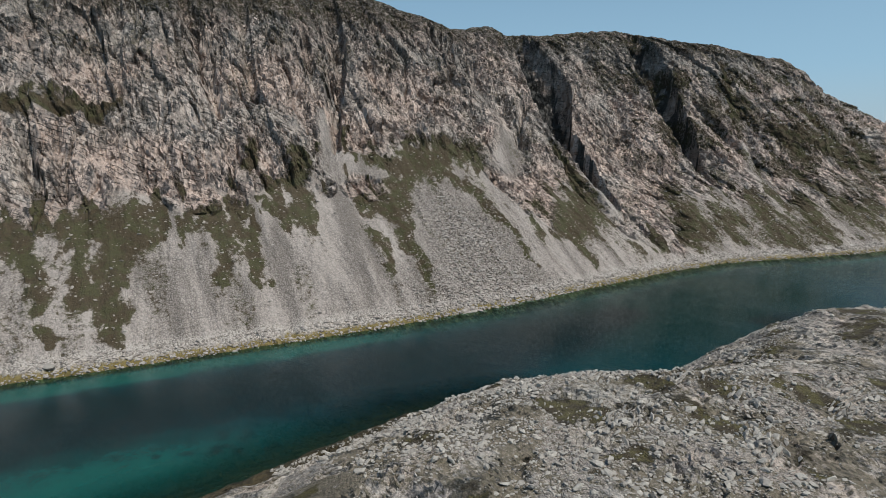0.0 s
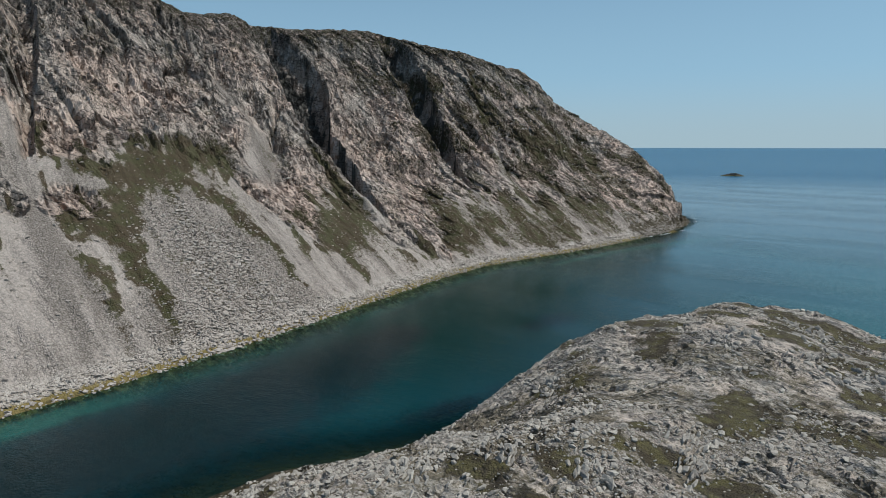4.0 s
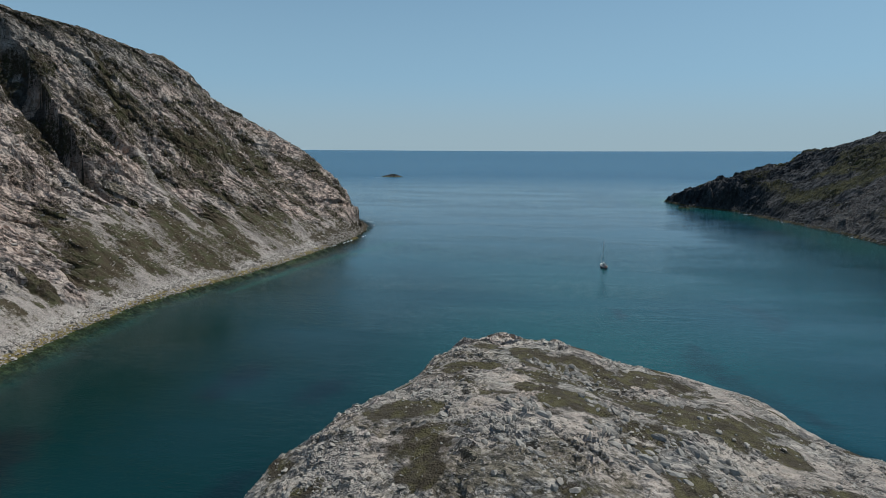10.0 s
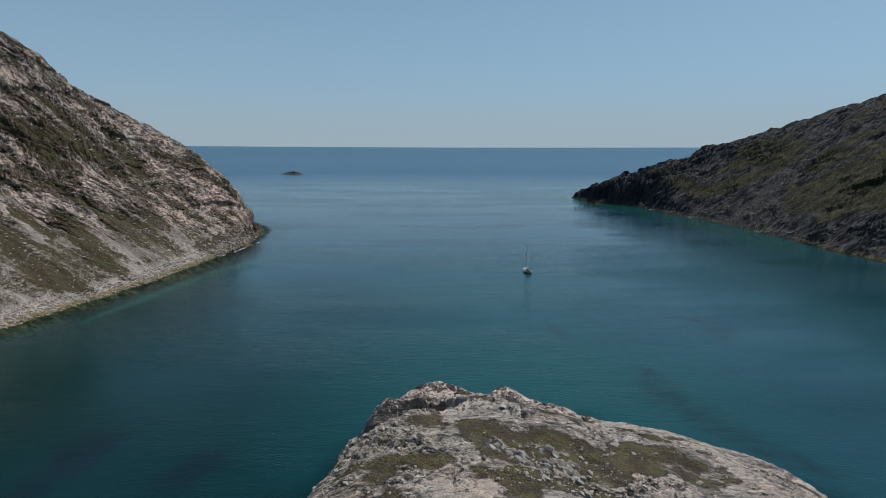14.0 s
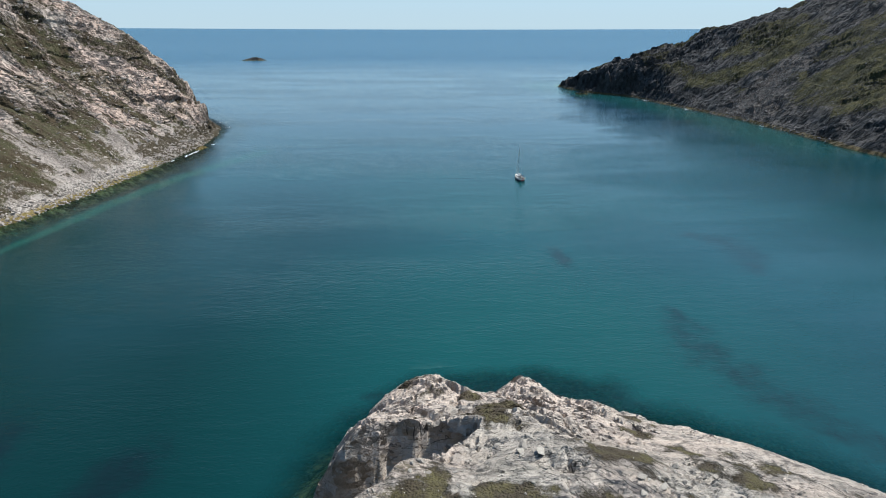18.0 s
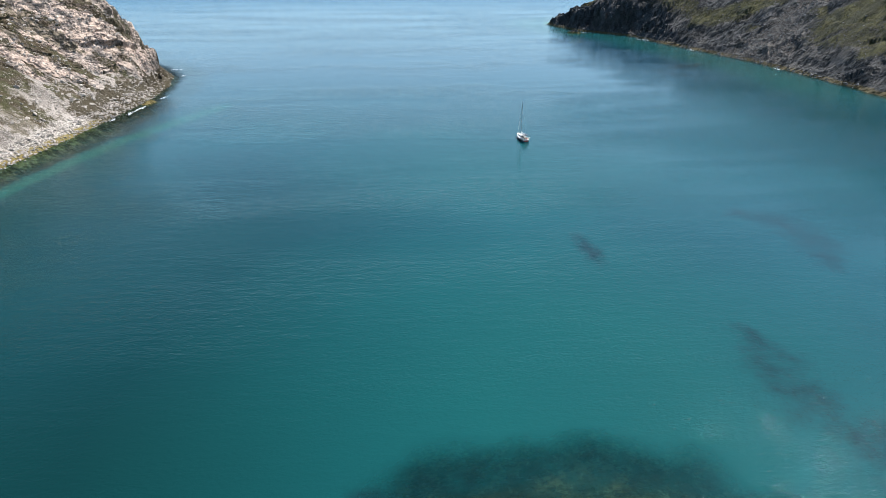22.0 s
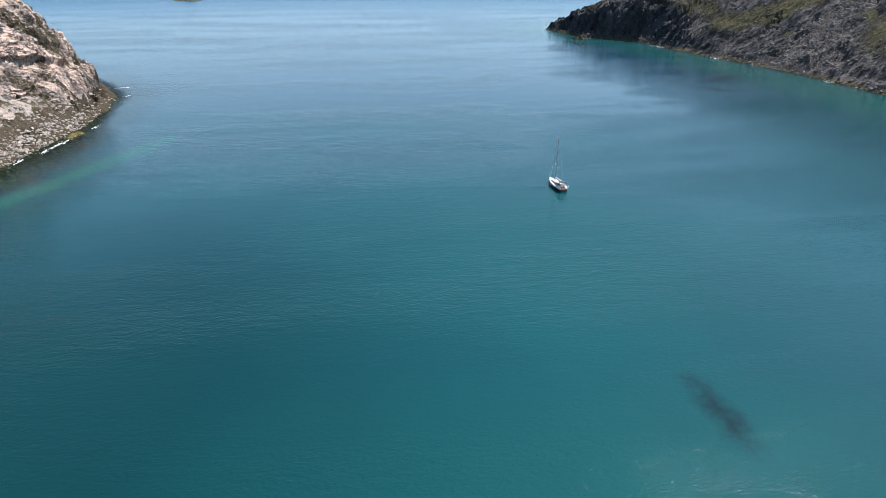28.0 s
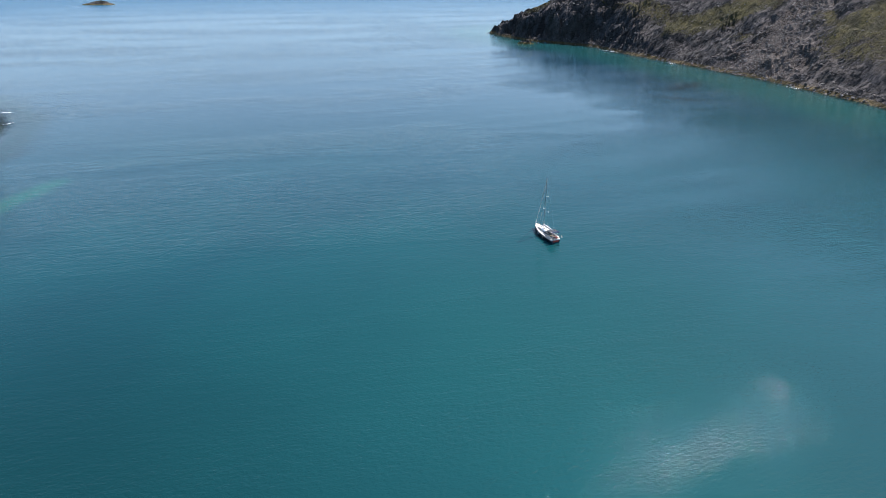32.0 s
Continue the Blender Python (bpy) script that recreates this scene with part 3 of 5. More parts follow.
def rock_surface(name, pale, warm, dark, fine=1.0, heath=(0.056, 0.040, 0.019), moss=(0.055, 0.054, 0.019), stone=1.0, lines=0.0, mottle=2.6, foot=(0.20, 0.155, 0.060)):
    """Bare gneiss with lichens, stone rubble, heath, painted shade and a sea-washed weed-grown foot, by the mesh's own
    marks.
    """
    s = Shade(name)
    x, y, z = s.split()
    veg, scree, lichen_shade, fresh = s.attr("veg"), s.attr("scree"), s.attr("lichen_shade"), s.attr("fresh")
    long_pos = s.turned(s.pos, 22, 0, 0, (1.0, 1.0, 0.4))
    big = s.noise(0.035 * fine, 5, 0.6)
    mid = s.noise(0.16 * fine, 5, 0.65, long_pos)
    grain = s.noise(1.5 * fine, 6, 0.7)
    # broken faces: a warped frame that follows the joints
    wander = s.node("ShaderNodeTexNoise", Vector=s.pos, Scale=0.16 * fine, Detail=5.0, Roughness=0.65)
    shift = s.tree.nodes.new("ShaderNodeVectorMath")
    shift.operation = "MULTIPLY_ADD"
    s.link(wander.outputs["Color"], shift.inputs[0])
    shift.inputs[1].default_value = (2.4 / fine,) * 3
    s.link(s.pos, shift.inputs[2])
    if lines:
        laid = s.turned(shift.outputs[0], 0, 0, 38, (0.42, 1.0, 0.9))
    else:
        laid = s.turned(shift.outputs[0], 24, 0, 0, (0.6, 1.0, 0.36))
    broad = s.facets(0.16 * fine, laid, 1.2, 0.6 / fine)[0]
    slab, tone_b = s.facets(0.42 * fine, laid, 1.0 if lines else 1.7, 0.5 / fine)
    chip, tone_c = s.facets(1.15 * fine, laid, 1.5 if lines else 2.0, 0.25 / fine)
    gleam = 1.12 if lines else 1.3
    tone = s.mix(s.span(big, 0.38, 0.62), pale, warm)
    tone = s.mix(s.span(mid, 0.48, 0.74, 0.0, 0.5), tone, dark)
    tone = s.mix(s.span(grain, 0.42, 0.75, 0.0, 0.35), tone, tuple(gleam * c for c in pale))
    tone = s.mix(s.span(tone_b, 0.45, 1.0, 0.0, 0.34), tone, tuple(0.7 * c for c in dark))
    tone = s.mix(s.span(tone_b, 0.40, 0.0, 0.0, 0.30), tone, tuple(gleam * c for c in pale))
    tone = s.mix(s.span(tone_c, 0.55, 1.0, 0.0, 0.28), tone, tuple(0.6 * c for c in pale))
    tone = s.mix(s.math("MULTIPLY", fresh, s.span(mid, 0.66, 0.42, 0.2, 0.75)), tone, tuple(1.15 * c for c in warm))
    pits = s.noise(0.85 * fine, 9, 0.82, s.turned(s.pos, 30, 0, 15, (1.0, 0.6, 1.3)))
    tone = s.mix(s.span(pits, 0.43, 0.36, 0.0, 0.35), tone, tuple(0.30 * c for c in pale))
    # dark lichens on old faces, and ledge shade painted at the cape
    lich_shade = s.math("MULTIPLY", lichen_shade, s.span(s.noise(0.25 * fine, 6, 0.7), 0.36, 0.58))
    tone = s.mix(s.math("MULTIPLY", lich_shade, 0.8), tone, tuple(0.6 * c for c in dark) if stone != 1.0 else (0.082, 0.084, 0.074))
    # shade on the walls of the clefts, painted near-black with ragged edges
    cleft_dark = s.math("ADD", s.attr("cleft_shade"), s.math("MULTIPLY", s.math("SUBTRACT", s.noise(0.12 * fine, 6, 0.7, long_pos), 0.5), 1.4))
    tone = s.mix(s.span(cleft_dark, 0.40, 0.75, 0.0, 0.9), tone, (0.045, 0.048, 0.046))
    # open joints, in broken runs
    patchy = s.span(s.noise(0.09 * fine, 5, 0.65), 0.40, 0.58)

    def parting(scale, rx, rz, by, wide, depth, bend):
        n = s.noise(scale * fine, 2.5, 0.55, s.turned(s.pos, rx, 0, rz, by), bend)
        return s.span(s.math("ABSOLUTE", s.math("SUBTRACT", n, 0.5)), 0.0, wide, 1.0 - depth, 1.0)

    if lines:
        joint = s.math("MINIMUM", s.span(s.voronoi(0.42 * fine, laid, edge=True), 0.0, 0.035, 0.55, 1.0), parting(0.22, 0, -50, (0.5, 1.4, 1.0), 0.018, 0.9, 0.4))
        joint = s.math("ADD", joint, s.math("MULTIPLY", patchy, 0.6), True)
    else:
        joint = s.math("MINIMUM", parting(0.34, 20, 0, (1.0, 1.6, 0.25), 0.034, 1.0, 0.4), parting(0.30, -62, 0, (1.0, 1.5, 0.3), 0.022, 0.95, 0.4))
        joint = s.math("ADD", joint, s.math("MULTIPLY", patchy, 0.72), True)
    # thin leaves of foliated rock, in patches
    if lines:
        frame_of = s.turned(s.pos, 0, 0, -48)
        across, every, sway, thick = s.node("ShaderNodeSeparateXYZ", Vector=frame_of).outputs[0], 1.35, s.noise(0.16, 3, 0.5), 3.0
        there = s.span(s.noise(0.13, 4, 0.6), 0.51, 0.59)
    else:
        frame_of = s.turned(s.pos, 24, 0, 0)
        across, every, sway, thick = s.node("ShaderNodeSeparateXYZ", Vector=frame_of).outputs[2], 0.55, s.noise(0.09, 3, 0.5), 6.0
        there = s.span(s.noise(0.06, 5, 0.65), 0.38, 0.52)
    leaf = s.math("FRACT", s.math("MULTIPLY", s.math("ADD", across, s.math("MULTIPLY", sway, thick)), every * (1.0 if lines else fine)))
    gap = s.math("MULTIPLY", s.span(leaf, 0.26, 0.08), s.math("MULTIPLY", there, s.span(s.noise(0.35 * fine, 2, 0.5), 0.40, 0.52)))
    joint = s.math("MINIMUM", joint, s.math("SUBTRACT", 1.0, s.math("MULTIPLY", gap, 0.9)))
    strata = s.math("MULTIPLY", s.math("MULTIPLY", leaf, there), 0.5 if lines else 0.9 / fine)
    joint = s.math("ADD", joint, 0.10, True)
    bare = s.mix(joint, (0.020, 0.019, 0.017), tone)
    # loose stones
    stone_d = s.voronoi(1.7 * fine)
    stone_c = s.node("ShaderNodeSeparateColor", Color=s.voronoi(1.7 * fine, out="Color"))
    small_c = s.node("ShaderNodeSeparateColor", Color=s.voronoi(4.2 * fine, out="Color"))
    stones = s.mix(stone_c.outputs[0], (0.21, 0.186, 0.167), (0.43, 0.376, 0.336))
    stones = s.mix(s.math("MULTIPLY", small_c.outputs[1], 0.65), stones, (0.36, 0.316, 0.284))
    # runs of finer and coarser stone down the slope
    fall = s.noise(0.085 * fine, 5, 0.65, s.turned(s.pos, 0, 0, 0, (0.16, 1.0, 0.16)))
    gaps = s.math("MULTIPLY", s.span(stone_d, 0.40, 0.66), s.math("ADD", s.span(fall, 0.44, 0.60, 0.10, 0.6), s.math("MULTIPLY", s.attr("coarse"), 0.6), True))
    stones = s.mix(gaps, stones, (0.05, 0.043, 0.036))
    stones = s.mix(s.span(fall, 0.48, 0.64, 0.0, 0.55), stones, (0.160, 0.138, 0.120))
    stones = s.mix(s.span(fall, 0.46, 0.34, 0.0, 0.5), stones, (0.43, 0.385, 0.345))
    if stone != 1.0:
        stones = s.mix(1.0, stones, (stone, stone, stone), "MULTIPLY")
    stones = s.mix(s.math("MULTIPLY", s.attr("beach"), s.span(stone_d, 0.75, 0.40)), stones, (0.45, 0.41, 0.365))
    colour = s.mix(scree, bare, stones)
    soil_fac = s.math("ADD", s.attr("soil"), s.math("MULTIPLY", s.math("SUBTRACT", s.noise(0.45 * fine, 8, 0.75), 0.5), 2.2))
    soil_tone = s.mix(s.span(s.noise(0.9 * fine, 5, 0.7), 0.38, 0.66), (0.15, 0.122, 0.088), (0.082, 0.073, 0.044))
    colour = s.mix(s.span(soil_fac, 0.38, 0.72, 0.0, 0.85), colour, soil_tone)
    # heath and grass
    plants = s.mix(s.span(s.noise(0.16 * fine, 4, 0.6), 0.42, 0.60), heath, moss)
    plants = s.mix(s.span(s.noise(1.3 * fine, 5, 0.7), 0.44, 0.7, 0.0, 0.8), plants, (0.034, 0.027, 0.015))
    cover = s.math("ADD", veg, s.math("MULTIPLY", s.math("SUBTRACT", s.noise(0.5 * fine, 9, 0.8), 0.5), mottle))
    cover = s.span(cover, 0.40, 0.80, 0.0, 0.95)
    colour = s.mix(cover, colour, plants)
    # weed-grown foot
    wob = s.math("ADD", z, s.math("MULTIPLY", s.math("SUBTRACT", s.noise(0.6, 4), 0.5), 1.8))
    colour = s.mix(s.span(wob, 2.0, 1.1), colour, foot)
    drowned = s.mix(s.span(s.noise(0.22, 7, 0.78), 0.46, 0.62), (0.075, 0.066, 0.042), (0.30, 0.27, 0.18))
    colour = s.mix(s.span(wob, 0.3, -1.1), colour, drowned)
    # dark weed along the shore, with ledge shade painted in at the cape
    wrack_shade = s.math("ADD", s.attr("wrack_shade"), s.math("MULTIPLY", s.math("SUBTRACT", s.noise(0.5, 7, 0.7), 0.5), 1.3))
    colour = s.mix(s.span(wrack_shade, 0.40, 0.62, 0.0, 0.95), colour, s.mix(s.noise(1.6, 5, 0.7), (0.020, 0.016, 0.010), (0.085, 0.066, 0.036)))
    relief = s.math("ADD", s.math("MULTIPLY", joint, 0.30 / fine), s.math("MULTIPLY", grain, 0.25 / fine))
    relief = s.math("ADD", relief, s.math("MULTIPLY", pits, 0.55 / fine))
    relief = s.math("ADD", relief, strata)
    relief = s.math("ADD", relief, s.math("ADD", broad, s.math("ADD", slab, chip)))
    pebble = s.math("MULTIPLY", s.math("ADD", s.math("MULTIPLY", s.math("MULTIPLY", stone_d, -0.7), s.math("ADD", s.span(fall, 0.44, 0.60, 0.35, 1.0), s.attr("coarse"), True)), s.math("MULTIPLY", s.voronoi(3.2 * fine), -0.35)), 1.2 / fine)
    both = s.node("ShaderNodeMix", Factor=s.math("MAXIMUM", scree, s.math("MULTIPLY", cover, 0.8)))
    s.link(relief, both.inputs[2])
    s.link(pebble, both.inputs[3])
    normal = s.bump(both.outputs[0], 1.0, 0.9)
    return s.finish(colour, s.span(grain, 0.3, 0.7, 0.82, 0.97), normal, spec=0.25)


fell_mat = rock_surface("gneiss_fell", (0.435, 0.376, 0.330), (0.50, 0.382, 0.318), (0.105, 0.100, 0.090))
point_mat = rock_surface("gneiss_point", (0.475, 0.432, 0.380), (0.51, 0.425, 0.365), (0.13, 0.138, 0.122), fine=2.2, lines=0.75, heath=(0.050, 0.038, 0.022), moss=(0.092, 0.081, 0.031), mottle=1.9)
# headland rock: dark gneiss with its backlit shade put into the colour too
far_mat = rock_surface("gneiss_shaded", (0.070, 0.073, 0.080), (0.082, 0.078, 0.077), (0.028, 0.037, 0.043), fine=0.8, heath=(0.038, 0.040, 0.016),
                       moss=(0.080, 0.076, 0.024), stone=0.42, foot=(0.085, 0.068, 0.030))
islet_mat = rock_surface("gneiss_islet", (0.12, 0.11, 0.105), (0.14, 0.12, 0.11), (0.05, 0.05, 0.05))


def stone_surface(name, pale, warm):
    s = Shade(name)
    geo = s.node("ShaderNodeNewGeometry")
    rnd = geo.outputs["Random Per Island"]
    own = s.node("ShaderNodeObjectInfo").outputs["Random"]
    tone = s.mix(s.math("FRACT", s.math("ADD", rnd, own)), pale, warm)
    tone = s.mix(s.span(s.noise(2.2, 6, 0.7), 0.35, 0.7, 0.0, 0.5), tone, (0.19, 0.178, 0.162))
    tone = s.mix(s.span(s.noise(7.0, 4, 0.7), 0.55, 0.75, 0.0, 0.5), tone, (0.10, 0.10, 0.09))
    return s.finish(tone, 0.92, s.bump(s.noise(4.0, 5, 0.7), 0.12, 0.7), spec=0.25)


stone_mat = stone_surface("loose_stone", (0.40, 0.372, 0.326), (0.26, 0.235, 0.205))
# headland stones take the same shade into their colour
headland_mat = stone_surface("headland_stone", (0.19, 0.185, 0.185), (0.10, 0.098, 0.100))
fan_mat = stone_surface("fan_stone", (0.42, 0.388, 0.358), (0.23, 0.210, 0.192))
scree_mat = stone_surface("scree_stone", (0.42, 0.375, 0.335), (0.27, 0.235, 0.207))


def sea_surface(name):
    """Clear sea water: teal over sand, dark over weed, glossy with small wind waves."""
    s = Shade(name)
    sand, weed, deep, clear, dim = s.attr("sand"), s.attr("weed"), s.attr("deep"), s.attr("clear"), s.attr("dim")
    body = s.mix(s.span(s.noise(0.012, 4, 0.6), 0.35, 0.7), (0.002, 0.038, 0.051), (0.002, 0.048, 0.060))
    # outer bay: grey of haze and sky reflection is mixed into the colour
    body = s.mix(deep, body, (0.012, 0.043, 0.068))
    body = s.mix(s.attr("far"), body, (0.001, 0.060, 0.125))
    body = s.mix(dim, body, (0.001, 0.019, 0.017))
    body = s.mix(sand, body, (0.006, 0.072, 0.061))
    ragged = s.math("ADD", weed, s.math("MULTIPLY", s.math("SUBTRACT", s.noise(0.20, 7, 0.75), 0.5), 1.3))
    body = s.mix(s.span(ragged, 0.10, 1.0, 0.0, 0.85), body, (0.003, 0.010, 0.013))
    swell = s.turned(s.pos, 0, 0, 20, (0.35, 1.0, 1.0))
    calm = s.span(s.noise(0.011, 4, 0.55, s.scaled(s.pos, (0.45, 1.7, 1.0))), 0.38, 0.62, 0.30, 1.0)
    calm = s.math("MULTIPLY", calm, s.span(s.attr("slick"), 0.0, 1.0, 1.0, 0.15))
    ruffle = s.math("ADD", s.attr("ruffle"), s.math("MULTIPLY", s.math("SUBTRACT", s.noise(0.10, 5, 0.65), 0.5), 1.1))
    chop = s.math("MULTIPLY", s.noise(1.7, 3, 0.6, s.turned(s.pos, 0, 0, 14, (0.65, 1.0, 1.0))), s.span(ruffle, -0.2, 1.1, 0.60, 1.15))
    waves = s.math("ADD", s.math("MULTIPLY", s.noise(0.55, 3, 0.6, swell), 0.75), chop)
    normal = s.bump(s.math("MULTIPLY", waves, calm), 0.20, 1.0)
    top = s.node("ShaderNodeBsdfPrincipled", Base_Color=body, Roughness=s.span(s.attr("far"), 0.0, 1.0, 0.060, 0.23, False))
    top.inputs["IOR"].default_value = 1.333
    s.link(s.span(s.attr("far"), 0.0, 1.0, 0.45, 0.07, False), top.inputs["Specular IOR Level"])
    s.link(normal, top.inputs["Normal"])
    # in the shallows the bottom shows through
    see = s.node("ShaderNodeBsdfTransparent", Color=(0.55, 0.70, 0.58))
    blend = s.node("ShaderNodeMixShader", Fac=clear)
    s.link(top.outputs[0], blend.inputs[1])
    s.link(see.outputs[0], blend.inputs[2])
    s.tree.links.new(blend.outputs[0], s.out.inputs["Surface"])
    return s.mat


sea_mat = sea_surface("sea_water")


def plain(name, colour, rough=0.5, metal=0.0, spec=0.5, wear=0.12, scale=3.0):
    """A painted or moulded surface with slight dirt and unevenness."""
    s = Shade(name)
    dirt = s.span(s.noise(scale, 6, 0.7), 0.45, 0.8, 0.0, wear * 2)
    tone = s.mix(dirt, colour, tuple(0.45 * c + 0.02 for c in colour))
    return s.finish(tone, s.span(s.noise(scale * 4, 4), 0.3, 0.7, max(rough - 0.08, 0.02), rough + 0.08), None, metal, spec)


# ---- mesh helpers ----
def sheet(name, xs, ys, z, marks, material, flat=False):
    """A height field over the grid xs by ys as one mesh, with named marks for its points."""
    nx, ny = len(xs), len(ys)
    gx, gy = np.meshgrid(xs, ys)
    co = np.stack([gx.ravel(), gy.ravel(), z.ravel()], 1).astype(np.float32)
    i = (np.arange(ny - 1)[:, None] * nx + np.arange(nx - 1)[None, :]).ravel()
    quads = np.stack([i, i + 1, i + 1 + nx, i + nx], 1).astype(np.int32)
    return raw_mesh(name, co, quads, marks, material, flat)


def raw_mesh(name, co, faces, marks, material, flat=False):
    n = faces.shape[1]
    me = bpy.data.meshes.new(name)
    me.vertices.add(len(co))
    me.vertices.foreach_set("co", co.astype(np.float32).ravel())
    me.loops.add(faces.size)
    me.loops.foreach_set("vertex_index", faces.astype(np.int32).ravel())
    me.polygons.add(len(faces))
    me.polygons.foreach_set("loop_start", np.arange(0, faces.size, n, dtype=np.int32))
    me.polygons.foreach_set("loop_total", np.full(len(faces), n, np.int32))
    me.update(calc_edges=True)
    me.polygons.foreach_set("use_smooth", np.full(len(faces), not flat, bool))
    for key, values in marks.items():
        a = me.attributes.new(key, "FLOAT", "POINT")
        a.data.foreach_set("value", np.asarray(values, np.float32).ravel())
    me.materials.append(material)
    return new(name, me)


def part(name, bm, material, parent, label="", flat=False):
    me = bpy.data.meshes.new(name)
    bmesh.ops.recalc_face_normals(bm, faces=bm.faces)
    bm.to_mesh(me)
    bm.free()
    me.materials.append(material)
    if not flat:
        me.polygons.foreach_set("use_smooth", [True] * len(me.polygons))
        me.set_sharp_from_angle(angle=radians(35))
    ob = new(name, me)
    ob.parent = parent
    if label:
        ob["label"] = label
    return ob
# ---- sea ----
def steps(*spans):
    """Grid lines: (from, to, step) one after another."""
    out = [np.arange(a, b, c) for a, b, c in spans]
    return np.concatenate(out + [[spans[-1][1]]])


def blot(x, y, cx, cy, rx, ry, turn):
    c, s = math.cos(radians(turn)), math.sin(radians(turn))
    u, v = ((x - cx) * c + (y - cy) * s) / rx, (-(x - cx) * s + (y - cy) * c) / ry
    return np.clip(1.3 - np.hypot(u, v), 0, 1)


# the streaks at (148, 470) and (172, 452) just darken the water
WEED_BEDS = ((42, 214, 3.2, 11, 4), (-50, 122, 7, 13, -20), (-76, 128, 9, 16, 0), (-78, 116, 6, 8, 20), (-58, 40, 6, 20, -15), (-52, 66, 6, 22, -10),
             (-75, -74, 2.2, 5.0, 40), (-77.5, -86, 2.0, 2.2, 0), (-78, -67, 2.2, 4.6, 55), (-70, -63, 1.8, 3.2, 70), (-76, -80, 1.8, 2.6, 20), (-72, -70, 1.9, 3.8, 60),
             (-81, -72, 2.0, 3.6, 35), (-30, 92, 8, 26, 10), (148, 470, 12, 2.6, -32), (172, 452, 20, 4.5, -38), (195, 482, 22, 7, 25), (110, 524, 20, 3, 0))
# longer beds: (x, y, half width)
WEED_RUNS = (((60, 176, 2.5), (60.5, 166, 4.5), (60, 153, 5.5), (64, 144, 5), (69, 133, 4.5), (76, 120, 4)), ((91, 234, 2.5), (99, 226, 4.5), (101, 213, 5), (95, 201, 3)),
             ((-106, -150, 17), (-105, -60, 18), (-100, 0, 21), (-104, 40, 16), (-112, 80, 8)))

# a strip of bare sand along the fell: (x, y, half width)
SAND_BAND = ((-131, 225, 2), (-125, 257, 3.5), (-121, 278, 4), (-116, 300, 4), (-108, 328, 5), (-97, 356, 6), (-84, 385, 5))


def sea_marks(x, y):
    """What lies under the water: sand, weed, depth, how far the bottom shows; and dim, a darker west side."""
    df, dp, dr = -coast(x, y, FELL_SHORE, FELL_LAND), -coast(x, y, POINT_SHORE, POINT_LAND), -coast(x, y, FAR_SHORE, FAR_LAND)
    wob = 3 * fbm(x / 14, y / 14, 4, 300)
    skirt = smooth(19, 13, dp + 1.6 * wob) * smooth(122, 132, y) * smooth(44, 30, x) * smooth(-14, -4, x) * 0.45
    clear = np.maximum(smooth(18 + 1.5 * wob - 11 * smooth(380, 420, y), 2.0, df) * 0.8, np.maximum(smooth(15 + 9 * smooth(75, 45, y) + 1.5 * wob, 2, dp) * 1.1, smooth(7 + wob, 0, dr)) * 0.75)
    shelf = smooth(5, 9, df + wob) * smooth(19, 11, df + wob) * np.clip(0.5 + 0.9 * fbm(x / 30, y / 30, 3, 301) + 0.5 * smooth(250, 330, y), 0, 1)
    sand = np.clip(shelf, 0, 0.5) + 0.85 * blot(x, y, -70, -92, 20, 46, -12)
    band = near_line(x + 0.5 * wob, y, SAND_BAND)[0]
    sand = np.maximum(sand, 0.8 * smooth(1.15, 0.3, band + 0.25 * fbm(x / 6, y / 6, 3, 303)))
    sand = np.maximum(sand, 0.50 * blot(x, y, 25, 165, 60, 70, 0))
    sand = np.maximum(sand, 0.32 * blot(x, y, 35, 275, 60, 60, 0))
    sand = np.maximum(sand, 0.6 * smooth(1, 10, dr) * smooth(62, 24, dr) * smooth(330, 420, y))
    weed = (0.45 + 0.35 * smooth(230, 290, y)) * smooth(28, 12, df + 2.0 * wob) * smooth(0.6, 1.4, band) + 0.35 * smooth(9 + 1.5 * wob, 3, dp) * smooth(130, 115, y) + 0.4 * smooth(6, 1, dr)
    for spot in WEED_BEDS:
        weed = np.maximum(weed, 0.8 * blot(x, y, *spot))
    for line in WEED_RUNS:
        weed = np.maximum(weed, (0.9 if line[0][0] < 0 else 0.52) * smooth(2.3, 0.3, near_line(x + 0.8 * wob, y + 0.8 * wob, line)[0]))
    # a belt of kelp round the outer end of the point
    weed = np.maximum(weed, 0.55 * smooth(16.5, 12.5, dp + 0.9 * wob) * smooth(118, 128, y) * smooth(46, 34, x) * smooth(-22, -8, x))
    strip = smooth(3, 6, df) * smooth(17, 12, df + wob) * smooth(20, -30, y)
    weed, sand = weed * (1 - 0.8 * strip), np.maximum(sand, 0.95 * strip)
    clear = clear * (1 - 0.7 * strip)
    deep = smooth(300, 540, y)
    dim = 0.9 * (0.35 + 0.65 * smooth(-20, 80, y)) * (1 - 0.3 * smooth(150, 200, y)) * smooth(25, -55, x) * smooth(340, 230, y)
    slick = np.maximum(blot(x, y, 92, 445, 80, 50, -25), np.maximum(0.8 * blot(x, y, 10, 520, 120, 30, 8), 0.6 * blot(x, y, -30, 392, 60, 9, 6)))
    slick = np.clip(slick * 0.95 + 0.55 * fbm(x / 40, y / 16, 4, 310) * (slick > 0.02), 0, 1)
    ruffle = blot(x, y, 54, 237, 38, 17, 10)
